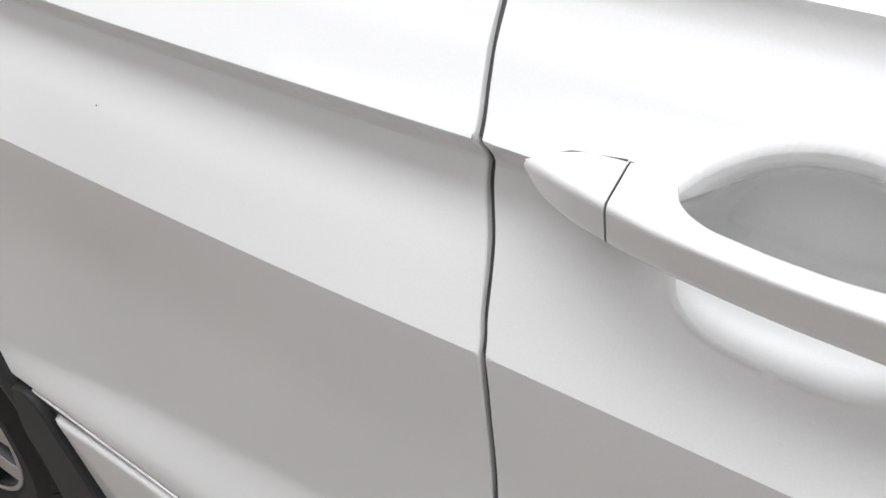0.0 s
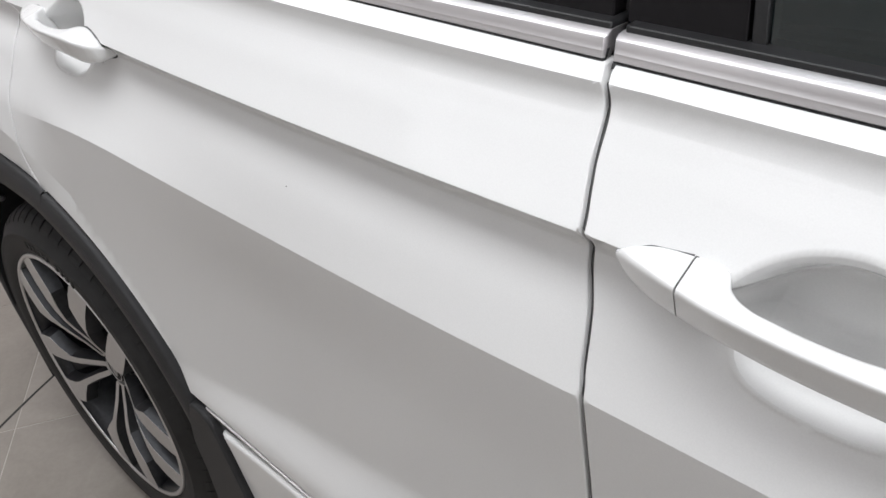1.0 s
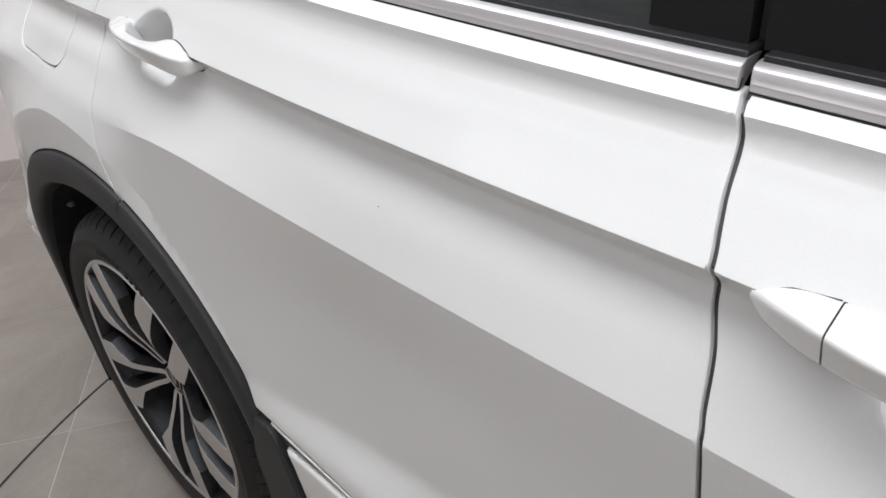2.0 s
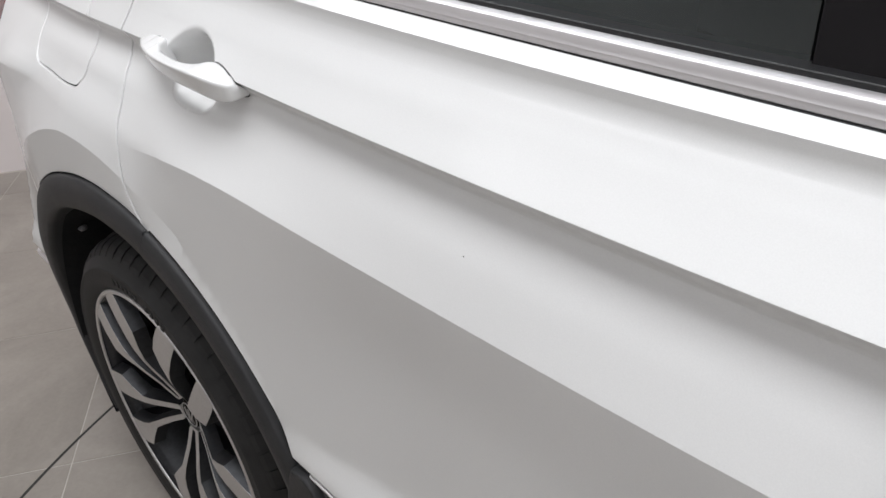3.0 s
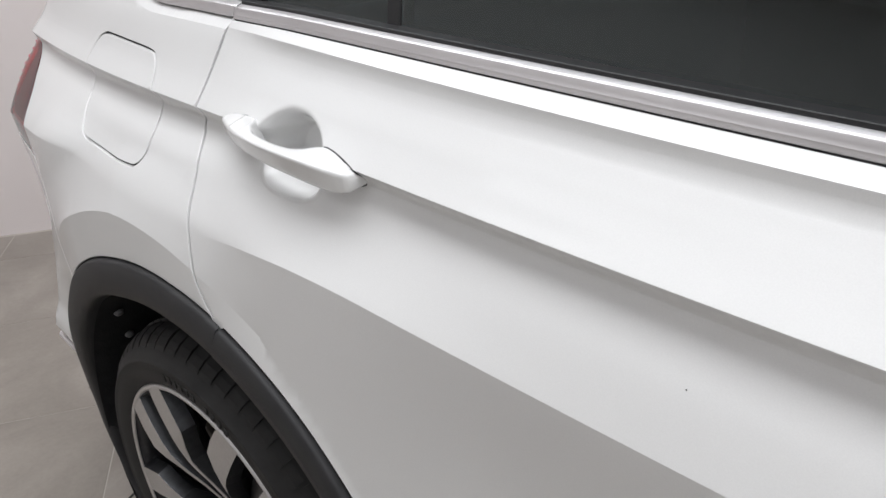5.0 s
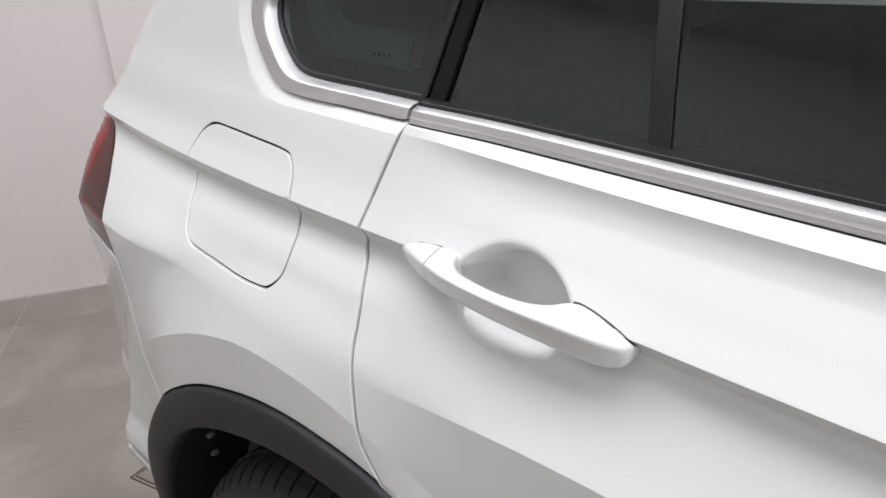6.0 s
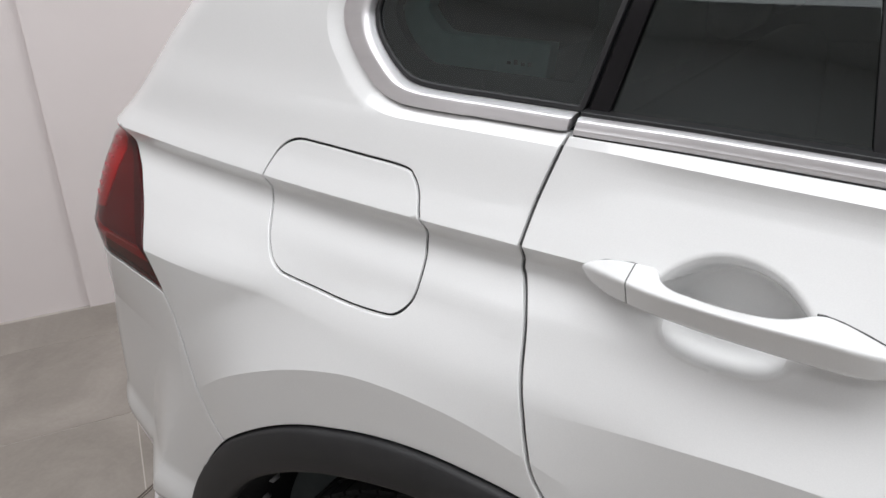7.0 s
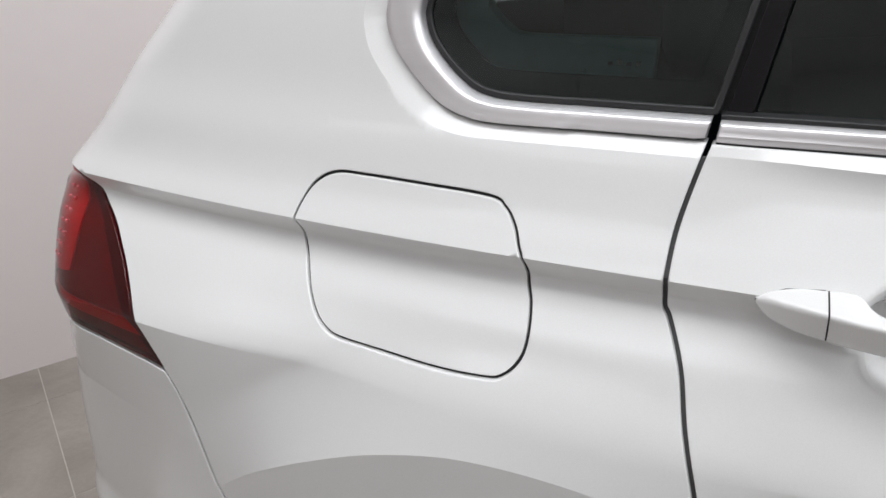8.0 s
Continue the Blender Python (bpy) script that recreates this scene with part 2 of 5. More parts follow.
def side(x, z, hollow=True, seam=-0.02):
    x, z = np.asarray(x, float), np.asarray(z, float)
    y = profile(x, z, seam) + plan(x)
    r = np.hypot(x - ARCH_X, z - ARCH_Z)
    w = (1 - np.clip((r - flare_r(x, z)) / (0.085 - 0.055 * ease(0.18, 0.42, x)), 0, 1)) ** (1.5 - 0.2 * ease(0.10, 0.35, x))
    band = lip_y(x) + (0.0022 + 0.0062 * ease(0.08, 0.30, x)) * np.clip((r - 0.478) / (flare_r(x, z) - 0.478), 0, 1)
    y = y + (np.minimum(y, band) - y) * w
    r = np.hypot(x - FRONT_X, z - ARCH_Z)
    w = (1 - np.clip((r - 0.535) / 0.085, 0, 1)) ** 1.5
    y = y + (np.minimum(y, -0.022) - y) * w
    if hollow:
        y = y + dish(x, z) * (HOLLOW - profile(x, z, seam))
    return y + corner(x, z)


def flare_arc(d=0.0):
    """Points along the crease of the rear wheel flare."""
    out = []
    for k in range(241):
        a = math.radians(22 + 118 * k / 240)
        r = float(flare_r(math.cos(a), ARCH_Z + math.sin(a))) + d
        out.append((ARCH_X + r * math.cos(a), ARCH_Z + r * math.sin(a)))
    return out


def smooth_curve(pts, n=8):
    """Catmull-Rom through (x, z) points."""
    p = [pts[0]] + list(pts) + [pts[-1]]
    out = []
    for i in range(1, len(p) - 2):
        a, b, c, d = (np.array(q, float) for q in p[i - 1:i + 3])
        for k in range(n):
            t = k / n
            out.append(0.5 * (2 * b + (c - a) * t + (2 * a - 5 * b + 4 * c - d) * t * t + (3 * b - a - 3 * c + d) * t**3))
    out.append(np.array(pts[-1], float))
    return [tuple(q) for q in out]


def closed_curve(pts, n=8):
    """Catmull-Rom round a closed loop of (x, z) points."""
    k = len(pts)
    return [q for i in range(k) for q in smooth_curve([pts[(i + d) % k] for d in (-1, 0, 1, 2)], n)[n:2 * n]]


def resample(loop, step):
    """Even points round a closed loop; the corners stay."""
    out = []
    for i, a in enumerate(loop):
        b = loop[(i + 1) % len(loop)]
        n = max(1, int(math.hypot(b[0] - a[0], b[1] - a[1]) / step))
        out += [(a[0] + (b[0] - a[0]) * k / n, a[1] + (b[1] - a[1]) * k / n) for k in range(n)]
    keep = []
    for q in out:
        if not keep or math.hypot(q[0] - keep[-1][0], q[1] - keep[-1][1]) > 0.0012:
            keep.append(q)
    if math.hypot(keep[0][0] - keep[-1][0], keep[0][1] - keep[-1][1]) < 0.0012:
        keep.pop()
    return keep


def area(loop):
    return sum(a[0] * b[1] - b[0] * a[1] for a, b in zip(loop, loop[1:] + loop[:1])) / 2


def inset(loop, d):
    """The loop drawn in by d."""
    n, s = len(loop), (1 if area(loop) > 0 else -1)
    out = []
    for i in range(n):
        a, b, c = np.array(loop[i - 1]), np.array(loop[i]), np.array(loop[(i + 1) % n])
        e, f = (b - a) / (np.linalg.norm(b - a) + 1e-9), (c - b) / (np.linalg.norm(c - b) + 1e-9)
        m = np.array([-(e + f)[1], (e + f)[0]])
        m = m / (np.linalg.norm(m) + 1e-9)
        k = max(0.35, float(np.dot(m, [-e[1], e[0]])))
        out.append(tuple(b + s * m * d / k))
    return out


def inside(px, pz, loop):
    res = np.zeros(len(px), bool)
    q = np.array(loop)
    for (x0, z0), (x1, z1) in zip(q, np.roll(q, -1, axis=0)):
        if z0 == z1:
            continue
        hit = ((z0 > pz) != (z1 > pz)) & (px < (x1 - x0) * (pz - z0) / (z1 - z0) + x0)
        res ^= hit
    return res


def gap_dist(px, pz, loop):
    d = np.full(len(px), 9.0)
    for q in loop:
        d = np.minimum(d, np.hypot(px - q[0], pz - q[1]))
    return d


def sheet(name, outline, mat, parent, holes=(), step=0.014, fine=(), lines=(), arcs=(), field=side, label="", fold=0.016, gap=0.0019, lift=0.0, round_edge=0.0014, hole_gap=0.0015):
    """A pressed panel: the field within the outline, with rounded, folded-in edges.
    fine: rectangles (x0, x1, z0, z1) with a denser net; lines: creases to follow."""
    from mathutils.geometry import delaunay_2d_cdt
    loops = [resample(inset(resample(outline, 0.006), gap), 0.006)]
    loops += [resample(inset(resample(h, 0.006), -min(gap, hole_gap)), 0.006) for h in holes]
    shrunk = [inset(loops[0], round_edge)] + [inset(h, -round_edge) for h in loops[1:]]
    pts, edges = [], []
    for lp in shrunk:
        k = len(pts)
        pts += lp
        edges += [(k + i, k + (i + 1) % len(lp)) for i in range(len(lp))]
    ends = [len(lp) for lp in shrunk]
    edge_pts = list(pts)
    xs, zs = np.array([p[0] for p in shrunk[0]]), np.array([p[1] for p in shrunk[0]])
    gx, gz = [], []

    def grid(x0, x1, z0, z1, st, skip=()):
        i = np.arange(math.floor(x0 / st), math.ceil(x1 / st) + 1) * st
        j = np.arange(math.floor((z0 - 1.2) / st), math.ceil((z1 - 0.8) / st) + 1) * st
        a, b = np.meshgrid(i, j)
        a, b = a.ravel(), b.ravel()
        b = b + crease_z(a)
        ok = (a >= x0) & (a <= x1) & (b >= z0) & (b <= z1)
        for r in skip:
            ok &= ~((a > r[0]) & (a < r[1]) & (b > r[2]) & (b < r[3]))
        return list(a[ok]), list(b[ok])

    a, b = grid(xs.min(), xs.max(), zs.min(), zs.max(), step, fine)
    gx += a
    gz += b
    for r in fine:
        a, b = grid(*r, step * 0.28)
        gx += a
        gz += b
    # the creases as exact rows of points
    for line in lines:
        lx = np.arange(xs.min(), xs.max(), 0.006)
        lz = line(lx)
        g = np.array(gz)
        near = np.abs(g - line(np.array(gx))) < 0.0022
        gx, gz = list(np.array(gx)[~near]), list(g[~near])
        for off in (-0.003, 0.0, 0.003):
            gx += list(lx)
            gz += list(lz + off)
    for arc in arcs:
        q = np.array(arc)
        far = gap_dist(np.array(gx), np.array(gz), arc) > (0.0021 if len(arc) < 60 else 0.0033)
        gx, gz = list(np.array(gx)[far]) + list(q[:, 0]), list(np.array(gz)[far]) + list(q[:, 1])
    gx, gz = np.array(gx), np.array(gz)
    ok = inside(gx, gz, shrunk[0])
    for h in shrunk[1:]:
        ok &= ~inside(gx, gz, h)
    gx, gz = gx[ok], gz[ok]
    ok = gap_dist(gx, gz, edge_pts) > 0.003
    gx, gz = gx[ok], gz[ok]
    pts += list(zip(gx, gz))
    v2, _, tris, _, _, _ = delaunay_2d_cdt([Vector(p) for p in pts], edges, [], 0, 1e-6)
    vx, vz = np.array([v[0] for v in v2]), np.array([v[1] for v in v2])
    tri = np.array([t[:3] for t in tris])
    cx, cz = vx[tri].mean(1), vz[tri].mean(1)
    ok = inside(cx, cz, shrunk[0])
    for h in shrunk[1:]:
        ok &= ~inside(cx, cz, h)
    tri = tri[ok]
    # all outward: seen from -y the triangle runs so that its normal has negative y
    cross = (vx[tri[:, 1]] - vx[tri[:, 0]]) * (vz[tri[:, 2]] - vz[tri[:, 0]]) - (vz[tri[:, 1]] - vz[tri[:, 0]]) * (vx[tri[:, 2]] - vx[tri[:, 0]])
    tri[cross < 0] = tri[cross < 0][:, ::-1]
    vy = field(vx, vz) + lift
    verts = list(zip(vx, vy, vz))
    faces = [tuple(t) for t in tri]
    cx, cz = vx[tri].mean(1)[:, None], vz[tri].mean(1)[:, None]
    dx, dz = cx - vx[tri], cz - vz[tri]
    near = 0.0010 / (np.hypot(dx, dz) + 1e-9)
    lx, lz = vx[tri] + dx * np.minimum(near, 0.5), vz[tri] + dz * np.minimum(near, 0.5)
    h = 0.0003

    def normals(x, z):
        gxx = (field(x + h, z) - field(x - h, z)) / (2 * h)
        gzz = (field(x, z + h) - field(x, z - h)) / (2 * h)
        n = np.stack([gxx, -np.ones_like(gxx), gzz], -1)
        return n / np.linalg.norm(n, axis=-1, keepdims=True)

    loop_n = normals(lx.ravel(), lz.ravel()).tolist()
    # folded rims; the outline points come back first and in order
    k = 0
    for li, lp in enumerate(shrunk):
        n = len(lp)
        outer = loops[li]
        if len(outer) != n:
            k += ends[li]
            continue
        sx, sz = np.array([q[0] for q in lp]), np.array([q[1] for q in lp])
        idx = []
        for q in lp:
            idx.append(int(np.argmin((vx - q[0]) ** 2 + (vz - q[1]) ** 2)))
        ox, oz = np.array([q[0] for q in outer]), np.array([q[1] for q in outer])
        sy = field(sx, sz) + lift
        dirx, dirz = ox - sx, oz - sz
        dl = np.hypot(dirx, dirz) + 1e-9
        nrm = normals(sx, sz)
        flat = np.stack([dirx / dl, 0 * dl, dirz / dl], -1)
        mid = nrm + flat
        mid /= np.linalg.norm(mid, axis=-1, keepdims=True)
        base = len(verts)
        verts += list(zip(sx + dirx * 0.75, sy + round_edge * 0.35, sz + dirz * 0.75))
        verts += list(zip(ox, sy + round_edge * 1.1, oz))
        verts += list(zip(ox, sy + fold, oz))
        flip = (area(lp) > 0) == (li == 0)
        for i in range(n):
            j = (i + 1) % n
            rings = [(idx[i], idx[j]), (base + i, base + j), (base + n + i, base + n + j), (base + 2 * n + i, base + 2 * n + j)]
            na = [(nrm[i], nrm[j]), (mid[i], mid[j]), (flat[i], flat[j]), (flat[i], flat[j])]
            for q in range(3):
                (a, b), (d, c) = rings[q], rings[q + 1]
                (an, bn), (dn, cn) = na[q], na[q + 1]
                f, fn = [a, d, c, b], [an, dn, cn, bn]
                if len(set(f)) < 4:
                    continue
                p0, p1, p2 = (np.array(verts[f[m]]) for m in (0, 1, 2))
                if np.dot(np.cross(p1 - p0, p2 - p0), an + dn) < 0:
                    f, fn = f[::-1], fn[::-1]
                faces.append(tuple(f))
                loop_n += [list(map(float, v)) for v in fn]
        k += ends[li]
    me = bpy.data.meshes.new(name)
    me.from_pydata([tuple(map(float, v)) for v in verts], [], [tuple(map(int, f)) for f in faces])
    me.materials.append(mat)
    me.polygons.foreach_set("use_smooth", [True] * len(me.polygons))
    me.normals_split_custom_set(loop_n)
    me.update()
    ob = new(name, me)
    ob.parent = parent
    return tagged(ob, label)


# ---- the car ----
car = tagged(new("car"), "white sport utility car parked on the turntable, grey alloy wheels", "car")

GAP_B = smooth_curve([(1.014, 1.079), (1.0205, 1.062), (1.0255, 1.031), (1.030, 1.012), (1.035, 0.992), (1.0355, 0.964), (1.045, 0.935), (1.050, 0.905), (1.054, 0.884), (1.056, 0.83), (1.058, 0.77), (1.06, 0.62), (1.06, 0.529)])
GAP_C = smooth_curve([(0.094, 1.1365), (0.083, 1.103), (0.0745, 1.071), (0.071, 1.040), (0.070, 1.016), (0.075, 1.006), (0.087, 0.976), (0.094, 0.938), (0.103, 0.900), (0.110, 0.868), (0.121, 0.834), (0.152, 0.794)])


def belt_z(x):
    return 1.079 + 0.0625 * (1.014 - x)


def ridge_z(x):
    return crease_z(x) + 0.076 + 0.0127 * (1.014 - x)


def belt_top(x):
    return 1.094 + 0.0625 * (1.014 - x)


def hollow_z(x):
    return crease_z(x) - 0.019


def low_z(x):
    return 0.887 + 0.043 * ease(0.15, -0.42, x) + 0.0135 * np.clip((0.95 - x) / 0.65, 0, 1) ** 1.2 + low_rise(x)


def sill_z(x):
    return np.interp(x, [0.44, 0.62, 0.80, 1.2, 2.2], [0.5585, 0.541, 0.534, 0.525, 0.50])


def arch_r(a):
    return float(np.interp(a, (20, 50, 70, 84, 95, 105, 113, 125, 132, 145, 160, 170, 180, 190, 205), (0.482, 0.478, 0.474, 0.471, 0.473, 0.475, 0.480, 0.486, 0.490, 0.490, 0.487, 0.481, 0.463, 0.436, 0.40)))


def arch(a0, a1, n=40, d=0.0):
    out = []
    for k in range(n + 1):
        a = a0 + (a1 - a0) * k / n
        out.append((ARCH_X + (arch_r(a) + d) * math.cos(radians(a)), ARCH_Z + (arch_r(a) + d) * math.sin(radians(a))))
    return out


def line(x0, x1, f, n=20):
    return [(x0 + (x1 - x0) * k / n, float(f(x0 + (x1 - x0) * k / n))) for k in range(n + 1)]


def handle_zone(h):
    return (h + 0.040, h + 0.215, float(crease_z(h)) - 0.085, float(crease_z(h)) + 0.050)


def dish_rims(h):
    """Lines along the lower and the upper rim of a handle dish."""
    out = []
    for k in (1.18, 1.09, 1.0, 0.90, 0.79, 0.66):
        arc = []
        for d in range(182, 359, 3):
            p, q = math.cos(radians(d)), math.sin(radians(d))
            x = h + 0.124 + k * DISH_W * math.copysign(abs(p) ** (2 / 2.6), p)
            arc.append((x, float(crease_z(x)) - 0.034 - k * 0.023 * abs(q) ** (2 / 2.6)))
        out.append(arc)
    for k in (1.10, 1.04, 0.98, 0.91, 0.84, 0.77, 0.70, 0.62):
        arc = []
        for d in range(2, 179, 3):
            x = h + 0.129 + k * 0.075 * math.cos(radians(d))
            arc.append((x, float(crease_z(x)) - 0.034 + k * 0.065 * math.sin(radians(d))))
        out.append(arc)
    return out


rear_outline = line(0.094, 1.014, belt_z) + GAP_B[1:] + line(1.06, 0.434, sill_z)[1:] + arch(25.6, 71)[1:] + GAP_C[::-1][1:-1]
rear_door = sheet("rear_door", rear_outline, PAINT, car, fine=[handle_zone(HANDLES[0])], lines=[crease_z, low_z, ridge_z, hollow_z], arcs=[flare_arc(-0.004), flare_arc(0.004), flare_arc()] + dish_rims(HANDLES[0]), label="glossy white pressed rear door panel")
FRONT_END = 2.06
front_outline = line(1.0185, FRONT_END, belt_z) + [(FRONT_END + 0.02, 0.9), (FRONT_END, float(sill_z(FRONT_END)))] + line(FRONT_END, 1.06, sill_z)[1:] + GAP_B[::-1][1:-4]
front_door = sheet("front_door", front_outline, PAINT, car, fine=[handle_zone(HANDLES[1])], lines=[crease_z, low_z, ridge_z, hollow_z], arcs=dish_rims(HANDLES[1]), label="glossy white pressed front door panel")

# rear quarter with the opening for the fuel flap
FLAP = closed_curve([(-0.250, 1.0995), (-0.275, 1.087), (-0.288, 1.063), (-0.287, 1.045), (-0.281, 1.029), (-0.265, 0.999), (-0.251, 0.979), (-0.233, 0.966), (-0.209, 0.960), (-0.135, 0.952), (-0.073, 0.9505), (-0.054, 0.954), (-0.041, 0.967), (-0.037, 0.985), (-0.039, 1.004), (-0.044, 1.021), (-0.047, 1.044), (-0.051, 1.053), (-0.057, 1.067), (-0.068, 1.081), (-0.085, 1.089), (-0.155, 1.095), (-0.212, 1.099)])
QUARTER_GLASS = smooth_curve([(0.094, 1.1365), (-0.023, 1.143), (-0.080, 1.146), (-0.112, 1.150), (-0.143, 1.162), (-0.175, 1.189), (-0.197, 1.215), (-0.205, 1.233), (-0.204, 1.255), (-0.182, 1.33), (-0.125, 1.41), (-0.03, 1.475), (0.08, 1.505)])
QUARTER_PANE = smooth_curve([(0.096, 1.1515), (-0.025, 1.159), (-0.070, 1.162), (-0.095, 1.165), (-0.116, 1.172), (-0.139, 1.189), (-0.160, 1.212), (-0.169, 1.233), (-0.168, 1.252), (-0.147, 1.32), (-0.098, 1.39), (-0.02, 1.445), (0.095, 1.475)])
LAMP_EDGE = smooth_curve([(-0.668, 1.0745), (-0.650, 1.071), (-0.626, 1.058), (-0.600, 1.039), (-0.560, 1.014), (-0.513, 0.974), (-0.484, 0.942), (-0.463, 0.915), (-0.446, 0.893)])
SEAM = smooth_curve([(-0.446, 0.893), (-0.429, 0.872), (-0.4125, 0.840), (-0.399, 0.808), (-0.386, 0.776), (-0.362, 0.741), arch(132.5, 132.5)[0]])


def tail_x(z):
    """Where the flank has turned fully to the rear."""
    return float(np.interp(z, TURN_Z, TURN_X)) - 0.145


RIM_LINE = resample(QUARTER_GLASS, 0.002)
RIM_LINE = RIM_LINE[:len(RIM_LINE) - int(0.38 / 0.002) + 0]


def bevel(x, z):
    d = gap_dist(np.ravel(x), np.ravel(z), RIM_LINE).reshape(np.shape(x))
    reach = rim_reach(x)
    return np.where(np.abs(x) < 0.4, 0.010 * np.clip(1 - d / reach, 0, 1), 0)


def rim_reach(x):
    return 0.012 + 0.011 * ease(-0.08, -0.2, x)


def rim_arc(k, d=0.0):
    """A line round the quarter window at a share k of the bevel's width."""
    q = np.array(smooth_curve(QUARTER_GLASS[::4], 8))
    e = np.gradient(q, axis=0)
    e /= np.linalg.norm(e, axis=1)[:, None]
    off = rim_reach(q[:, 0])[:, None] * k + d
    return [tuple(v) for v in q + np.stack([e[:, 1], -e[:, 0]], 1) * -off]


def tail_line(x):
    """The lower crease as it climbs to the tail lamp."""
    b = ease(0.15, -0.42, x)
    return 0.887 * (1 - b) + 0.930 * b + 0.0135 * np.clip((0.95 - x) / 0.65, 0, 1) ** 1.2 + low_rise(x)


def quarter_field(x, z):
    return side(x, z, True, 0.15) + bevel(x, z)


quarter_outline = QUARTER_GLASS + [(0.08, 1.54), (-0.10, 1.55)] + [(tail_x(z), z) for z in (1.55, 1.5, 1.45, 1.4, 1.35, 1.3, 1.25, 1.2, 1.15, 1.12, 1.10, 1.085)] + [(-0.74, 1.0765)] + LAMP_EDGE + SEAM[1:] + arch(132.5, 69)[1:-1] + GAP_C[::-1][:-1]
quarter = sheet("quarter_panel", quarter_outline, PAINT, car, holes=[FLAP], fine=[(-0.26, 0.10, 1.125, 1.30)], lines=[crease_z, tail_line, hollow_z], arcs=[flare_arc(-0.004), flare_arc(0.004), flare_arc(), rim_arc(1.0, 0.002), rim_arc(1.0), rim_arc(0.55)], field=quarter_field, label="glossy white rear quarter panel with pillar")
fuel_flap = sheet("fuel_flap", FLAP, PAINT, car, step=0.010, lines=[crease_z], label="closed white fuel filler flap", gap=0.0012, fold=0.004, round_edge=0.0009)

# ---- glazing, belt trim and pillars ----
def above(x0, z0, x1, z1):
    """A straight upright edge as x of z."""
    return lambda z: x0 + (x1 - x0) * (z - z0) / (z1 - z0)


def glass_top(x):
    return 1.50 - 0.035 * ((x - 0.9) / 0.8) ** 2


def upright(f, z0, z1, n=8):
    return [(f(z0 + (z1 - z0) * k / n), z0 + (z1 - z0) * k / n) for k in range(n + 1)]


def pane_loop(left, right, foot=belt_top):
    """A loop between two upright edges, from the belt to the window's top."""
    zl, zr = float(foot(left(1.13))), float(foot(right(1.13)))
    tl, tr = float(glass_top(left(1.5))), float(glass_top(right(1.5)))
    low = line(left(zl), right(zr), foot, 12)
    top = line(right(tr), left(tl), glass_top, 12)
    return low + upright(right, zr, tr)[1:-1] + top + upright(left, tl, zl)[1:-1]


C_GLASS = above(0.0975, 1.151, 0.1220, 1.237)     # front edge of the quarter pane
C_FRAME = above(0.1015, 1.151, 0.1260, 1.237)
C_DOOR = above(0.1240, 1.154, 0.1455, 1.236)       # rear edge of the door pane
BAR_0, BAR_1 = above(0.3400, 1.138, 0.3285, 1.243), above(0.3590, 1.138, 0.3480, 1.243)
B_REAR, B_GAP0, B_GAP1 = above(0.930, 1.10, 0.920, 1.25), above(1.004, 1.097, 0.992, 1.25), above(1.010, 1.097, 0.998, 1.25)
B_FRONT, B_SEAL = above(1.092, 1.09, 1.070, 1.25), above(1.101, 1.09, 1.079, 1.25)
A_PILLAR = above(1.95, 1.05, 1.55, 1.45)

plain = lambda x, z: side(x, z, False)
sheet("window_pane", pane_loop(BAR_1, B_REAR), TINTED, rear_door, field=plain, lift=0.023, fold=0.004, step=0.03, label="dark green tinted rear door glass", gap=0.0)
sheet("window_pane", pane_loop(C_DOOR, BAR_0), TINTED, rear_door, field=plain, lift=0.023, fold=0.004, step=0.03, label="dark green tinted small fixed glass", gap=0.0)
sheet("window_pane", pane_loop(B_SEAL, A_PILLAR), TINTED, front_door, field=plain, lift=0.023, fold=0.004, step=0.03, label="dark green tinted front door glass", gap=0.0)
c_frame = sheet("window_frame", pane_loop(C_FRAME, C_DOOR), GLOSS, rear_door, field=plain, lift=0.018, fold=0.02, step=0.02, label="black door frame beside the glass", gap=0.0008)
bar = sheet("window_bar", pane_loop(BAR_0, BAR_1), SEAL, rear_door, field=plain, lift=0.021, fold=0.02, step=0.02, label="black upright bar in the door window", gap=0.0)
sheet("pillar_trim", pane_loop(B_REAR, B_GAP0), GLOSS, rear_door, field=plain, lift=0.018, fold=0.02, step=0.02, label="gloss black pillar trim")
sheet("pillar_trim", pane_loop(B_GAP1, B_FRONT), GLOSS, front_door, field=plain, lift=0.018, fold=0.02, step=0.02, label="gloss black pillar trim")
sheet("window_seal", pane_loop(B_FRONT, B_SEAL), SEAL, front_door, field=plain, lift=0.019, fold=0.02, step=0.02, label="black rubber seal of the front window", gap=0.0)
quarter_pane_loop = QUARTER_PANE + [(C_GLASS(1.47), 1.47)] + upright(C_GLASS, 1.46, 1.156)
quarter_pane = sheet("quarter_window", quarter_pane_loop, TINTED, car, field=plain, lift=0.022, fold=0.004, step=0.025, label="dark green tinted quarter window glass", gap=0.0)


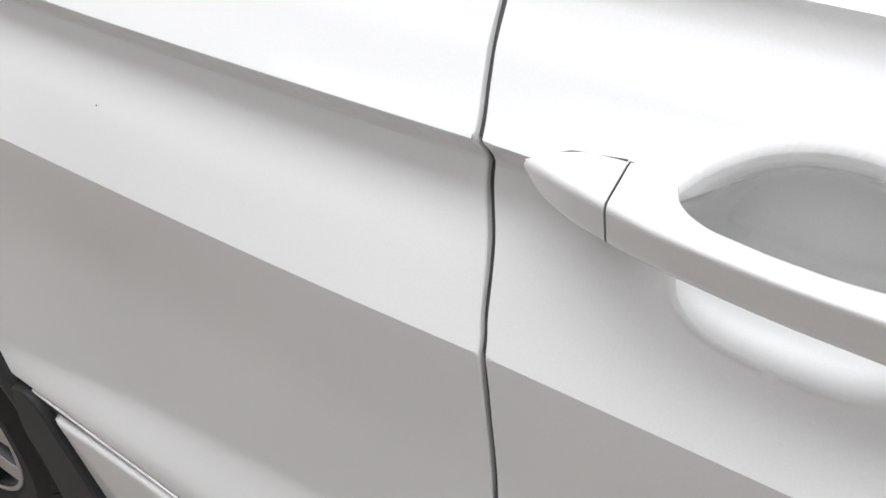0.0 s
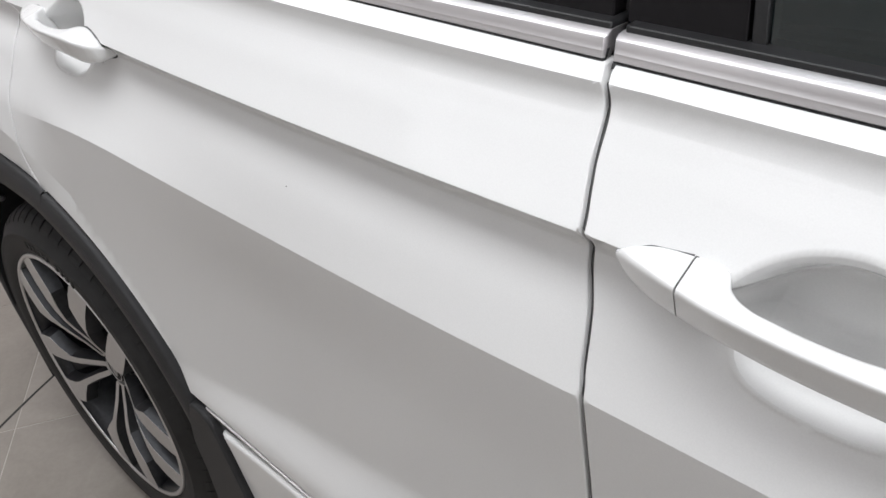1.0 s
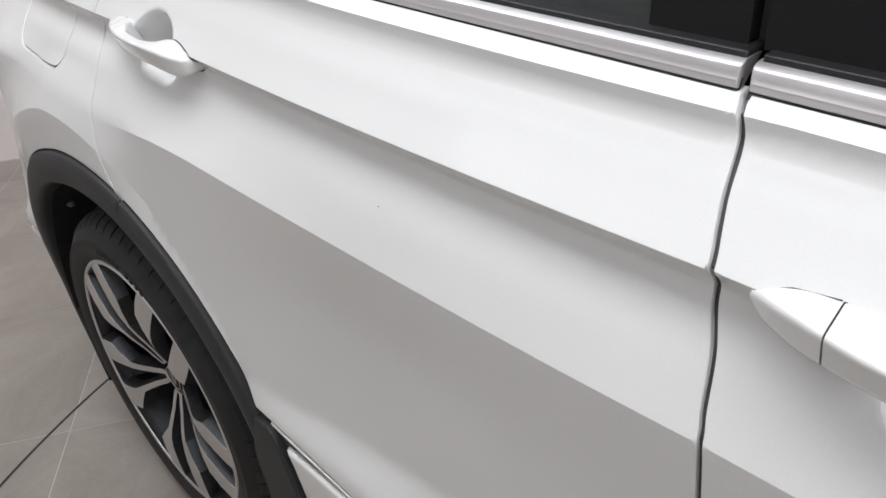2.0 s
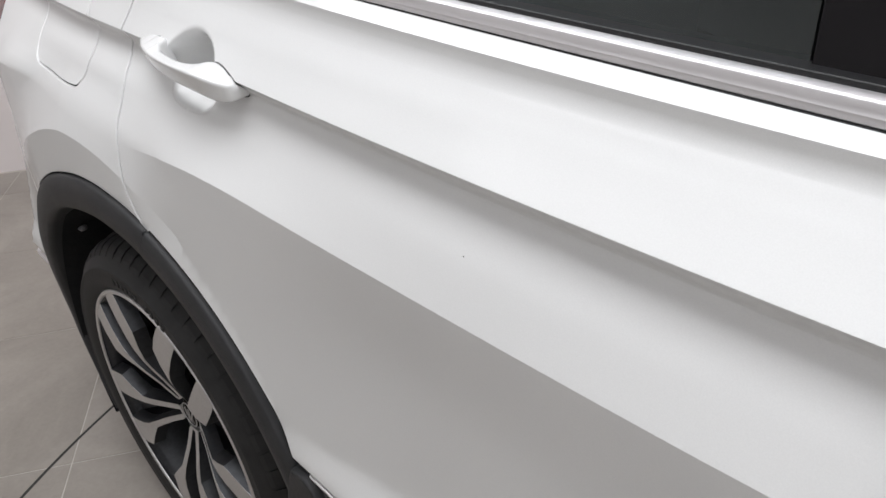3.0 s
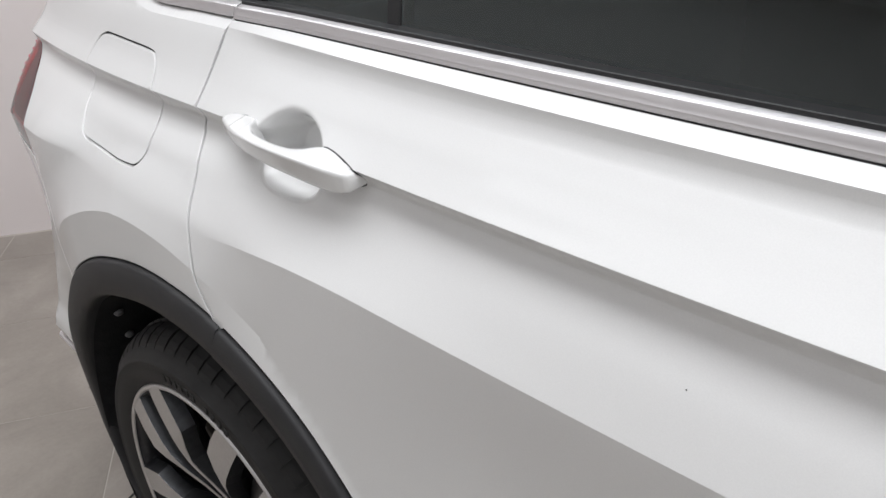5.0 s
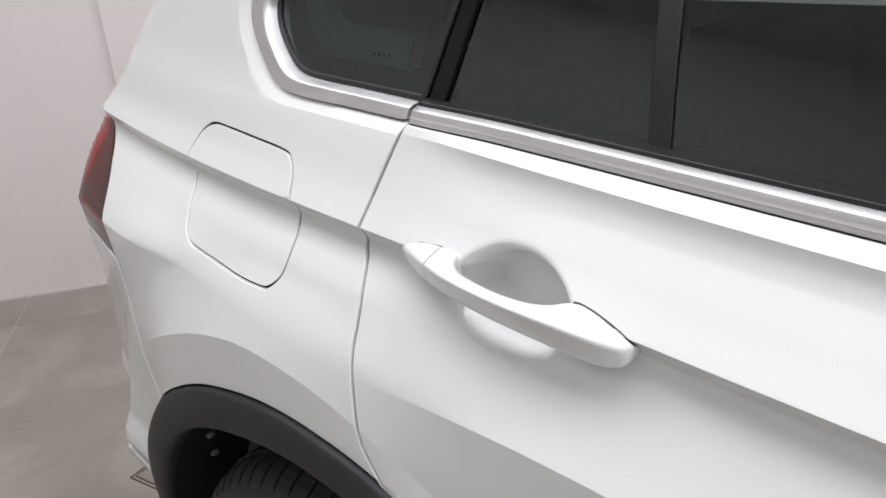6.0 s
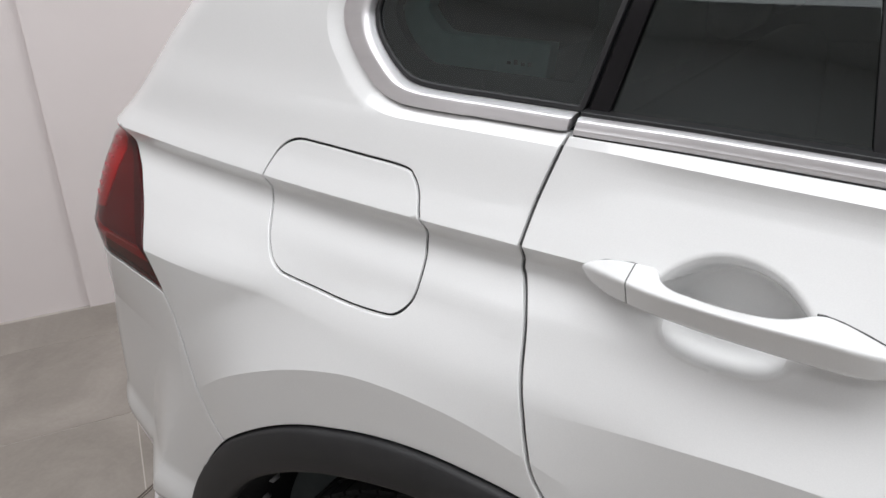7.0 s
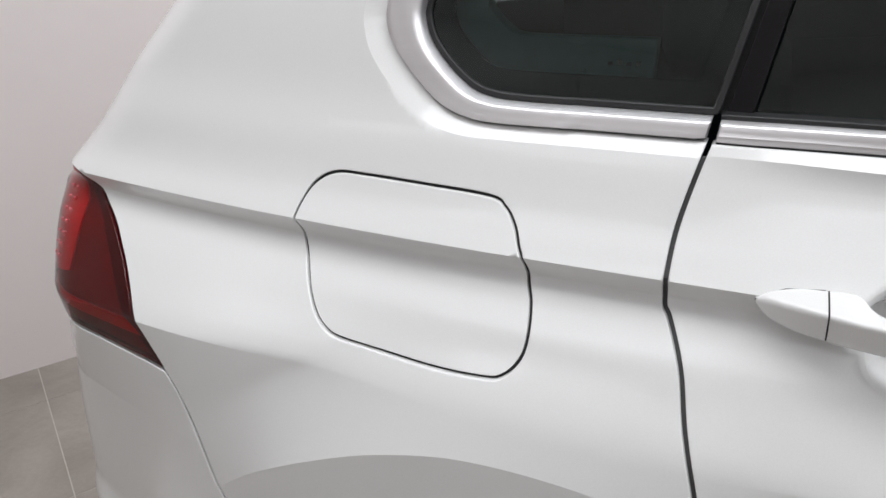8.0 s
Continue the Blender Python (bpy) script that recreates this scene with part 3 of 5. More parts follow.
def trim_strip(name, foot, head, parent, label, mat=CHROME, bulge=1.0, tuck=0.0, groove=0.00012):
    """A belt moulding lofted from its foot line to its head line, with a raised line and a rolled top."""
    sec = [(0.0, 0.006), (0.0, 0.001), (0.015, -0.0008), (0.05, -0.0016), (0.18, -0.0018), (0.295, -0.0019), (0.310, -0.0019 - groove), (0.335, -0.0019 - groove), (0.350, -0.0019), (0.55, -0.0021), (0.78, -0.0023), (0.84, -0.0020), (0.88, -0.0012), (0.92, 0.0001), (0.96, 0.0020), (1.0, 0.0045), (1.0, 0.024)]
    a, b = np.array(foot), np.array(head)
    n = len(a)
    ya, yb = plain(a[:, 0], a[:, 1]), plain(b[:, 0], b[:, 1])
    verts, faces = [], []
    for i in range(n):
        e = min(i, n - 1 - i)
        droop = {0: 0.0022, 1: 0.0004}.get(e, 0.0)
        for v, y in sec:
            verts.append((a[i, 0] + (b[i, 0] - a[i, 0]) * v, ya[i] + (yb[i] - ya[i]) * v + y * bulge + droop + tuck, a[i, 1] + (b[i, 1] - a[i, 1]) * v))
    k = len(sec)
    for i in range(n - 1):
        for j in range(k - 1):
            faces.append((i * k + j, (i + 1) * k + j, (i + 1) * k + j + 1, i * k + j + 1))
    faces.append(tuple(range(k)))
    faces.append(tuple(range((n - 1) * k, n * k))[::-1])
    ob = raw(name, verts, faces, mat, parent, label, smooth=True)
    bm = bmesh.new()
    bm.from_mesh(ob.data)
    bmesh.ops.recalc_face_normals(bm, faces=bm.faces)
    bm.to_mesh(ob.data)
    bm.free()
    ob.data.set_sharp_from_angle(angle=radians(40))
    return ob


def even(curve, n):
    q = np.array(curve)
    d = np.r_[0, np.cumsum(np.hypot(*np.diff(q, axis=0).T))]
    s = np.r_[0, np.linspace(0.0012, d[-1] - 0.0012, n - 2), d[-1]]
    return [(float(np.interp(t, d, q[:, 0])), float(np.interp(t, d, q[:, 1]))) for t in s]


lift_up = lambda f, d: (lambda x: f(x) + d)
trim_strip("belt_trim", even(line(0.0975, 1.0100, lift_up(belt_z, -0.0006)), 60), even(line(0.1005, 1.0090, belt_top), 60), rear_door, "satin aluminium belt moulding")
trim_strip("belt_trim", even(line(1.0165, 1.98, lift_up(belt_z, -0.0006)), 60), even(line(1.0155, 1.97, belt_top), 60), front_door, "satin aluminium belt moulding")
trim_strip("window_surround", even([(0.0905, 1.1378)] + QUARTER_GLASS[1:], 110), even([(0.0935, 1.1516)] + QUARTER_PANE[1:], 110), car, "satin aluminium surround of the quarter window", bulge=1.15, groove=0.0, tuck=0.0045)
sheet("pillar_gap", pane_loop(lambda z: C_GLASS(z) - 0.004, lambda z: C_FRAME(z) + 0.004), GAPDARK, car, field=plain, lift=0.030, fold=0.01, step=0.03, label="dark gap between window and door", gap=0.0)
sheet("pillar_gap", pane_loop(lambda z: B_GAP0(z) - 0.006, lambda z: B_GAP1(z) + 0.006), GAPDARK, car, field=plain, lift=0.034, fold=0.01, step=0.03, label="dark gap between the doors", gap=0.0)
# black lips under the mouldings
for x0, x1, owner in ((0.098, 1.0100, rear_door), (1.0165, 1.96, front_door)):
    up = line(x0, x1, lift_up(belt_z, 0.005), 30)
    sheet("belt_lip", line(x0, x1, lift_up(belt_z, -0.005), 30) + up[::-1], GAPDARK, owner, field=plain, lift=0.0012, fold=0.004, step=0.02, label="thin black lip under the belt moulding", gap=0.0)
# black seals between moulding and glass
for x0, x1, owner in ((0.1, 1.008, rear_door), (1.018, 1.96, front_door)):
    up = line(x0, x1, lift_up(belt_top, 0.004), 30)
    sheet("window_seal", line(x0, x1, lift_up(belt_top, -0.004), 30) + up[::-1], SEAL, owner, field=plain, lift=0.006, fold=0.03, step=0.02, label="black rubber seal along the glass", gap=0.0)
sheet("window_seal", quarter_pane_loop, SEAL, car, holes=[inset(resample(quarter_pane_loop, 0.006), 0.006)], field=plain, lift=0.0185, fold=0.006, step=0.02, label="black rubber seal round the quarter glass", gap=0.0)

sheet("printed_border", quarter_pane_loop, GAPDARK, quarter_pane, holes=[inset(resample(quarter_pane_loop, 0.010), 0.024)], field=plain, lift=0.0275, fold=0.001, step=0.02, label="black printed border of the glass", gap=0.0)
# pale band stands in for something light seen through the glass
edge = np.array([q for q in QUARTER_PANE if q[0] < 0.045 and q[1] < 1.36])
slope = np.gradient(edge, axis=0)
slope /= np.linalg.norm(slope, axis=1)[:, None]
inward = np.stack([slope[:, 1], -slope[:, 0]], 1)
pale_loop = [tuple(q) for q in edge + inward * 0.018] + [tuple(q) for q in (edge + inward * 0.052)[::-1]]
sheet("window_band", pale_loop, PALE_BAND, car, field=plain, lift=0.050, fold=0.02, step=0.02, label="pale green stand-in for something light seen through the quarter window", gap=0.0)
for k in range(4):
    x, z = 0.004 + 0.008 * k, 1.1895 - 0.0005 * k
    y = float(plain(x, z)) + 0.0285
    part("glass_mark", box_bm(x, x + 0.004, y, y + 0.0006, z, z + (0.003, 0.005, 0.003, 0.004)[k]), GAPDARK, quarter_pane, "small plain printed mark", smooth=False)



# ---- dark sheets close behind the panel gaps, put in for their shade ----
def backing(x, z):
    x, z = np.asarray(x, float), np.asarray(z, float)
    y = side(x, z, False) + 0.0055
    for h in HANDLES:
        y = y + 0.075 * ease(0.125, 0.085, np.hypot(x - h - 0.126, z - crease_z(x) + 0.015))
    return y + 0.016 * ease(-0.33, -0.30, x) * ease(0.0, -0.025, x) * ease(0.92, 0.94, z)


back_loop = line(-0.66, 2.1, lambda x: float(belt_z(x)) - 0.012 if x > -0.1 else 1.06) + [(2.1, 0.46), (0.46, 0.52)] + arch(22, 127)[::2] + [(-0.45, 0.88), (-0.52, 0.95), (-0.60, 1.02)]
sheet("door_frame", back_loop, GAPGREY, car, field=backing, step=0.02, lines=[crease_z, low_z, ridge_z], fold=0.003, label="grey sheet behind the door gaps, for seal and shade", gap=0.0)
# dark sheet put close behind the flap so its gap reads as shaded
sheet("flap_gap_shade", [(-0.31, 0.93), (-0.02, 0.93), (-0.02, 1.115), (-0.31, 1.115)], GAPDARK, car, field=lambda x, z: side(x, z, False), step=0.02, lift=0.0045, fold=0.002, label="dark sheet just behind the fuel flap, for the shade in its gap", gap=0.0)


# ---- door handles ----
HANDLE_X = (0, 0.006, 0.02, 0.047, 0.058, 0.065, 0.069, 0.072, 0.076, 0.083, 0.1, 0.12, 0.145, 0.165, 0.178, 0.188, 0.196, 0.208, 0.225, 0.238, 0.244, 0.2465)
TOP_Z = (-0.001, 0.0035, 0.0085, 0.0115, 0.012, 0.0118, 0.0108, 0.0092, 0.0075, 0.0062, 0.0052, 0.0046, 0.0046, 0.0056, 0.0078, 0.0104, 0.0108, 0.0094, 0.0058, 0.0022, 0.0002, -0.0014)
TOP_P = (0.001, 0.002, 0.0025, 0.003, 0.0032, 0.0042, 0.0075, 0.0135, 0.0155, 0.0178, 0.0196, 0.02, 0.0186, 0.0152, 0.0115, 0.0075, 0.0045, 0.0035, 0.0035, 0.0035, 0.004, 0.004)
RIDGE_Z = (-0.003, 0, 0.0015, 0.003, 0.003, 0.003, 0.003, 0.0032, 0.0034, 0.0036, 0.004, 0.0045, 0.005, 0.005, 0.0048, 0.0045, 0.0042, 0.0035, 0.0016, -0.0002, -0.0016, -0.003)
RIDGE_P = (0.002, 0.006, 0.012, 0.0215, 0.0245, 0.0262, 0.027, 0.0276, 0.0282, 0.0292, 0.031, 0.0325, 0.033, 0.032, 0.031, 0.03, 0.0287, 0.0268, 0.0222, 0.0165, 0.0125, 0.009)
FOOT_Z = (-0.006, -0.0145, -0.0205, -0.023, -0.0232, -0.0233, -0.0234, -0.0234, -0.0235, -0.0236, -0.0238, -0.024, -0.0242, -0.0244, -0.0246, -0.0248, -0.025, -0.0252, -0.0248, -0.0226, -0.02, -0.017)
FOOT_P = (0.001, 0.003, 0.007, 0.013, 0.015, 0.016, 0.0165, 0.017, 0.0175, 0.018, 0.0195, 0.0205, 0.0205, 0.02, 0.0195, 0.019, 0.0185, 0.0178, 0.0158, 0.013, 0.01, 0.007)
BACK_P = (-0.004, -0.004, -0.004, -0.004, -0.004, -0.003, 0.001, 0.007, 0.0105, 0.0125, 0.014, 0.0148, 0.0135, 0.0105, 0.007, 0.001, -0.002, -0.004, -0.004, -0.004, -0.004, -0.004)


def handle_part(name, tip, x0, x1, parent, label, n=120):
    """A stretch of the grab handle, lofted through rounded sections that hug the door."""
    from_x = np.array(HANDLE_X)

    def curve(values, x):
        # smooth interpolation through the stations
        v = np.array(values)
        m = np.gradient(v, from_x)
        i = np.clip(np.searchsorted(from_x, x) - 1, 0, len(v) - 2)
        w = from_x[i + 1] - from_x[i]
        t = (x - from_x[i]) / w
        return (2 * t**3 - 3 * t**2 + 1) * v[i] + (t**3 - 2 * t**2 + t) * w * m[i] + (3 * t**2 - 2 * t**3) * v[i + 1] + (t**3 - t**2) * w * m[i + 1]

    rings = []
    for k in range(n + 1):
        u = k / n
        x = x0 + (x1 - x0) * u
        gx = tip + x
        c = float(crease_z(gx))
        corners = []
        for vz, vp in ((TOP_Z, TOP_P), (RIDGE_Z, RIDGE_P), (FOOT_Z, FOOT_P)):
            z = c + float(curve(vz, x))
            corners.append(np.array([float(plain(gx, z if vz is not TOP_Z else z)) - float(curve(vp, x)) if vz is TOP_Z else float(plain(gx, c)) - float(curve(vp, x)), z]))
        foot = corners[2]
        back = np.array([float(plain(gx, foot[1] + 0.004)) - float(curve(BACK_P, x)), foot[1] + 0.003])
        corners.append(back)
        ring = []
        radius = (0.0030, 0.0026, 0.0050, 0.0020)
        for i in range(4):
            a, b, d = corners[i - 1], corners[i], corners[(i + 1) % 4]
            la, ld = np.linalg.norm(a - b), np.linalg.norm(d - b)
            ra, rd = min(radius[i] * 1.6, la * 0.42), min(radius[i] * 1.6, ld * 0.42)
            p, q = b + (a - b) / (la + 1e-9) * ra, b + (d - b) / (ld + 1e-9) * rd
            for s in (0.0, 0.25, 0.5, 0.75, 1.0):
                ring.append(p * (1 - s) ** 2 + b * 2 * s * (1 - s) + q * s * s)
            if la - ra > 0.002:
                ring.insert(-5, p + (a - b) / la * 0.0008)
            else:
                ring.insert(-5, p)
            ring.append(q + (d - b) / (ld + 1e-9) * (0.0008 if ld - rd > 0.002 else 0.0))
        rings.append([(gx, r[0], r[1]) for r in ring])
    verts = [v for r in rings for v in r]
    k = len(rings[0])
    faces = []
    for i in range(n):
        for j in range(k):
            faces.append((i * k + j, i * k + (j + 1) % k, (i + 1) * k + (j + 1) % k, (i + 1) * k + j))
    faces += [tuple(range(k))[::-1], tuple(range(n * k, (n + 1) * k))]
    ob = raw(name, verts, faces, PAINT, parent, label, smooth=True)
    bm = bmesh.new()
    bm.from_mesh(ob.data)
    bmesh.ops.recalc_face_normals(bm, faces=bm.faces)
    bm.to_mesh(ob.data)
    bm.free()
    ob.data.set_sharp_from_angle(angle=radians(50))
    return ob


for tip, door in zip(HANDLES, (rear_door, front_door)):
    for a, e, low, gap_z in ((-0.0008, 0.0450, 0.006, -0.0015), (0.190, 0.2470, -0.0015, -0.0012)):
        xs = np.linspace(a, e, 30)
        end = np.clip((0.2470 - xs) / 0.004, 0.0, 1.0) if a > 0.1 else np.clip((xs + 0.001) / 0.004, 0.0, 1.0)
        hx = np.array(HANDLE_X)
        mid_z = np.interp(xs, hx, RIDGE_Z) - (0.008 if a > 0.1 else 0.001)
        gap_z = np.interp(xs, (0.15, 0.19, 0.225, 0.2470), (gap_z, -0.0018, -0.0011, -0.0006))
        up = mid_z + (np.interp(xs, hx, TOP_Z) + gap_z - mid_z) * np.sqrt(end)
        dn = mid_z + ((np.interp(xs, hx, FOOT_Z) if a > 0.1 else np.interp(xs, hx, RIDGE_Z) - low) + (0.0005 if a > 0.1 else 0) - mid_z) * np.sqrt(end)
        ring = [(tip + x, float(crease_z(tip + x)) + u) for x, u in zip(xs, dn)] + [(tip + x, float(crease_z(tip + x)) + u) for x, u in zip(xs[::-1], up[::-1])]
        sheet("handle_seal", resample(ring, 0.003), GAPGREY, door, field=plain, step=0.006, lift=-0.0008, fold=0.003, label="thin dark seal round the handle's end", gap=0.0, round_edge=0.0003)
    handle_part("handle_cap", tip, 0.0, 0.0462, door, "white end cap of the door handle", 20)
    handle_part("door_handle", tip, 0.0474, 0.2465, door, "white grab handle")
    handle_part("handle_gasket", tip, 0.0459, 0.0477, door, "dark joint in the handle", 2)
    pad = [o for o in door.children if o.name.startswith("handle_gasket")][0]
    pad.data.materials[0] = GAPDARK
    pad.data.transform(Matrix.Translation((0, 0.0022, -0.0006)))

# a speck of dirt on the rear door
bm = bmesh.new()
bmesh.ops.create_cone(bm, cap_ends=True, segments=10, radius1=0.0006, radius2=0.0005, depth=0.0004)
bm.transform(pose(0.727, float(plain(0.727, 0.9417)), 0.9417, 90, 0, 0))
part("dirt_speck", bm, GAPDARK, rear_door, "tiny dark speck on the paint")

# ---- tail lamp ----
LENS_IN = pane_glass("clear_red_lens", (0.84, 0.10, 0.13), 1.38)
RED_DARK = noisy(material("dark_red_lamp_body", (0.085, 0.012, 0.016), 0.45), 90, (0.17, 0.030, 0.040), (0.20, 0.040, 0.05), 2.0)
RED_BRIGHT = noisy(material("bright_red_light_guide", (0.42, 0.012, 0.02), 0.35), 160, (0.62, 0.06, 0.08), (0.74, 0.08, 0.11), 2.0)
LED_RED = material("bright_red_reflector", (0.95, 0.16, 0.20), 0.25)
LAMP_BACK = [(tail_x(z) + 0.002, z) for z in (1.072, 1.03, 0.99, 0.95, 0.93, 0.912)]
LAMP_FOOT = [(-0.635, 0.9075), (-0.571, 0.904), (-0.484, 0.897)]
lamp_loop = LAMP_BACK + LAMP_FOOT + LAMP_EDGE[::-1]
def lens_field(x, z):
    return plain(x, z) - 0.0015 * ease(-0.60, -0.68, np.asarray(x, float))


tail_lamp = sheet("tail_lamp", lamp_loop, LENS_IN, car, field=lens_field, step=0.010, lift=0.001, fold=0.012, label="red tail lamp wrapped round the corner", gap=0.0015)
sheet("lamp_body", lamp_loop, RED_DARK, tail_lamp, field=lens_field, step=0.012, lift=0.0075, fold=0.02, label="dark red lamp interior", gap=0.003)
guide_loop = [(-0.742, 1.060), (-0.690, 1.066), (-0.660, 1.060), (-0.645, 1.040), (-0.632, 0.968), (-0.70, 0.958), (-0.778, 0.955), (-0.785, 1.0)]
sheet("light_guide", guide_loop, RED_BRIGHT, tail_lamp, field=lens_field, step=0.010, lift=0.0045, fold=0.004, label="bright red upright light guide", gap=0.0)
bar_loop = [(-0.762, 0.952), (-0.70, 0.950), (-0.60, 0.943), (-0.505, 0.938), (-0.484, 0.922), (-0.58, 0.927), (-0.68, 0.933), (-0.755, 0.936)]
sheet("light_guide", bar_loop, RED_BRIGHT, tail_lamp, field=lens_field, step=0.010, lift=0.0045, fold=0.004, label="red lower light bar", gap=0.0)
for k in range(14):
    x, z = -0.688 + 0.015 * (k % 2) + 0.001 * (k // 2), 1.050 - 0.012 * (k // 2)
    y = float(lens_field(x, z)) + 0.0030
    part("led", box_bm(x - 0.0024, x + 0.0024, y - 0.001, y + 0.002, z - 0.0032, z + 0.0032, 0.0006), LED_RED, tail_lamp, "small bright red light point", smooth=False)


# ---- rear bumper ----
def foot_z(x):
    return 0.512 + 0.13 * np.clip(-0.45 - np.asarray(x, float), -0.1, 0.26)


def bumper_field(x, z):
    x, z = np.asarray(x, float), np.asarray(z, float)
    v = z - foot_z(x)
    return side(x, z, False) - 0.011 * ease(0.085, 0.030, v) + 0.006 * ease(0.018, 0.0, v)


foot_x = [tail_x(0.58), -0.80, -0.76, -0.72, -0.68, -0.64, -0.60, -0.56, -0.52, -0.49]
bumper_loop = [(-0.446, 0.893)] + LAMP_FOOT[::-1] + [(tail_x(z), z) for z in (0.905, 0.85, 0.80, 0.75, 0.70, 0.65, 0.62)] + [(x, float(foot_z(x))) for x in foot_x] + arch(159.5, 132.5)[:-1] + SEAM[::-1][:-1]
bumper = sheet("rear_bumper", bumper_loop, PAINT, car, field=bumper_field, step=0.012, lines=[lambda x: 0.815 + 0 * x], label="glossy white rear bumper")
low_loop = [(tail_x(z), z) for z in (0.54, 0.5, 0.42, 0.36)] + [(-0.62, 0.34), (-0.53, 0.36), (-0.50, 0.44), (-0.50, 0.50), (-0.60, 0.535)]
diffuser = sheet("bumper_skirt", low_loop, PLASTIC, car, field=plain, step=0.02, lift=0.05, label="black lower bumper skirt")
strip_x = [-0.464, -0.50, -0.55, -0.60, -0.65, -0.70, -0.75, -0.80, tail_x(0.58) + 0.003]
strip_foot, strip_head = [(x, float(foot_z(x)) - 0.0165) for x in strip_x], [(x, float(foot_z(x)) - 0.0055) for x in strip_x]
trim_strip("bumper_trim", even(strip_foot, 40), even(strip_head, 40), car, "thin bright trim along the bumper foot", tuck=-0.006)


# ---- wheel arch cladding and wheel house ----
def cladding(cx, y_of, a0, a1, n=90, seam=0.0018):
    sec = [(0.4795, 0.010), (0.4795, -0.001), (0.4785, -0.0055), (0.4755, -0.0080), (0.4660, -0.0095), (0.4630, -0.0105), (0.4450, -0.0120), (0.4290, -0.0110), (0.4235, -0.0075), (0.4210, 0.0), (0.4205, 0.030)]
    verts, faces = [], []
    for i in range(n + 1):
        a = math.radians(a0 + (a1 - a0) * i / n)
        k = (arch_r(a0 + (a1 - a0) * i / n) - seam) / 0.4795
        width = float(np.interp(math.degrees(a), (-20, 10, 60, 100, 150, 175, 195), (0.5, 0.62, 0.85, 1.0, 1.0, 0.75, 0.3)))
        for r, y in sec:
            r = (0.4795 - (0.4795 - r) * width) * k
            x = cx + r * math.cos(a)
            verts.append((x, float(y_of(x - cx)) + y + 0.020 * float(ease(145, 178, math.degrees(a))), ARCH_Z + r * math.sin(a)))
    k = len(sec)
    for i in range(n):
        for j in range(k - 1):
            faces.append((i * k + j, i * k + j + 1, (i + 1) * k + j + 1, (i + 1) * k + j))
    return verts, faces


clad_y = lambda x: -0.022 + 0.012 * ease(-0.15, -0.42, x)
for a0, a1, seam, out in ((-22, 70.46, 0.0030, 0.0), (70.5, 205, 0.0010, 0.0)):
    verts, faces = cladding(ARCH_X, lambda x: clad_y(x) + out, a0, a1, 70, seam)
    raw("arch_cladding", verts, faces, PLASTIC, car, "matt black grained wheel arch cladding", smooth=True)
# dark strip, put in for the shade of the seam between paint and cladding
verts, faces = [], []
for i in range(91):
    a = -10 + 184 * i / 90
    for r, y in ((arch_r(a) + 0.004, 0.007), (arch_r(a) - 0.008, 0.007), (arch_r(a) - 0.008, 0.012)):
        x = r * math.cos(radians(a))
        verts.append((x, float(clad_y(x)) + y + 0.020 * float(ease(145, 178, a)), ARCH_Z + r * math.sin(radians(a))))
for i in range(90):
    faces += [(3 * i, 3 * i + 1, 3 * i + 4, 3 * i + 3), (3 * i + 1, 3 * i + 2, 3 * i + 5, 3 * i + 4)]
raw("arch_seam_shade", verts, faces, GAPDARK, car, "dark strip for the shade in the seam above the cladding")
verts, faces = cladding(FRONT_X, lambda x: -0.022, -22, 205)
raw("arch_cladding", verts, faces, PLASTIC, car, "matt black grained wheel arch cladding", smooth=True)


def wheel_house(cx):
    verts, faces = [], []
    n = 48
    rows = [(0.428, 0.0), (0.422, 0.02), (0.412, 0.10), (0.405, 0.32), (0.2, 0.33), (0.02, 0.33)]
    for i in range(n + 1):
        a = math.radians(-25 + 232 * i / n)
        for r, y in rows:
            verts.append((cx + r * math.cos(a), y, ARCH_Z + r * math.sin(a)))
    k = len(rows)
    for i in range(n):
        for j in range(k - 1):
            faces.append((i * k + j, i * k + j + 1, (i + 1) * k + j + 1, (i + 1) * k + j))
    return raw("wheel_house", verts, faces, LINER, car, "black felt wheel house liner", smooth=True)


house = wheel_house(ARCH_X)
wheel_house(FRONT_X)
for a, y in ((118, 0.035), (136, 0.03), (150, 0.06), (100, 0.08)):
    bm = bmesh.new()
    bmesh.ops.create_cone(bm, cap_ends=True, segments=14, radius1=0.009, radius2=0.006, depth=0.006)
    r = 0.411
    bm.transform(Matrix.Translation((r * math.cos(radians(a)), y, ARCH_Z + r * math.sin(radians(a)))) @ pose(0, 0, 0, 0, -90 - a, 0))
    part("liner_clip", bm, CLIP, house, "round plastic liner clip")


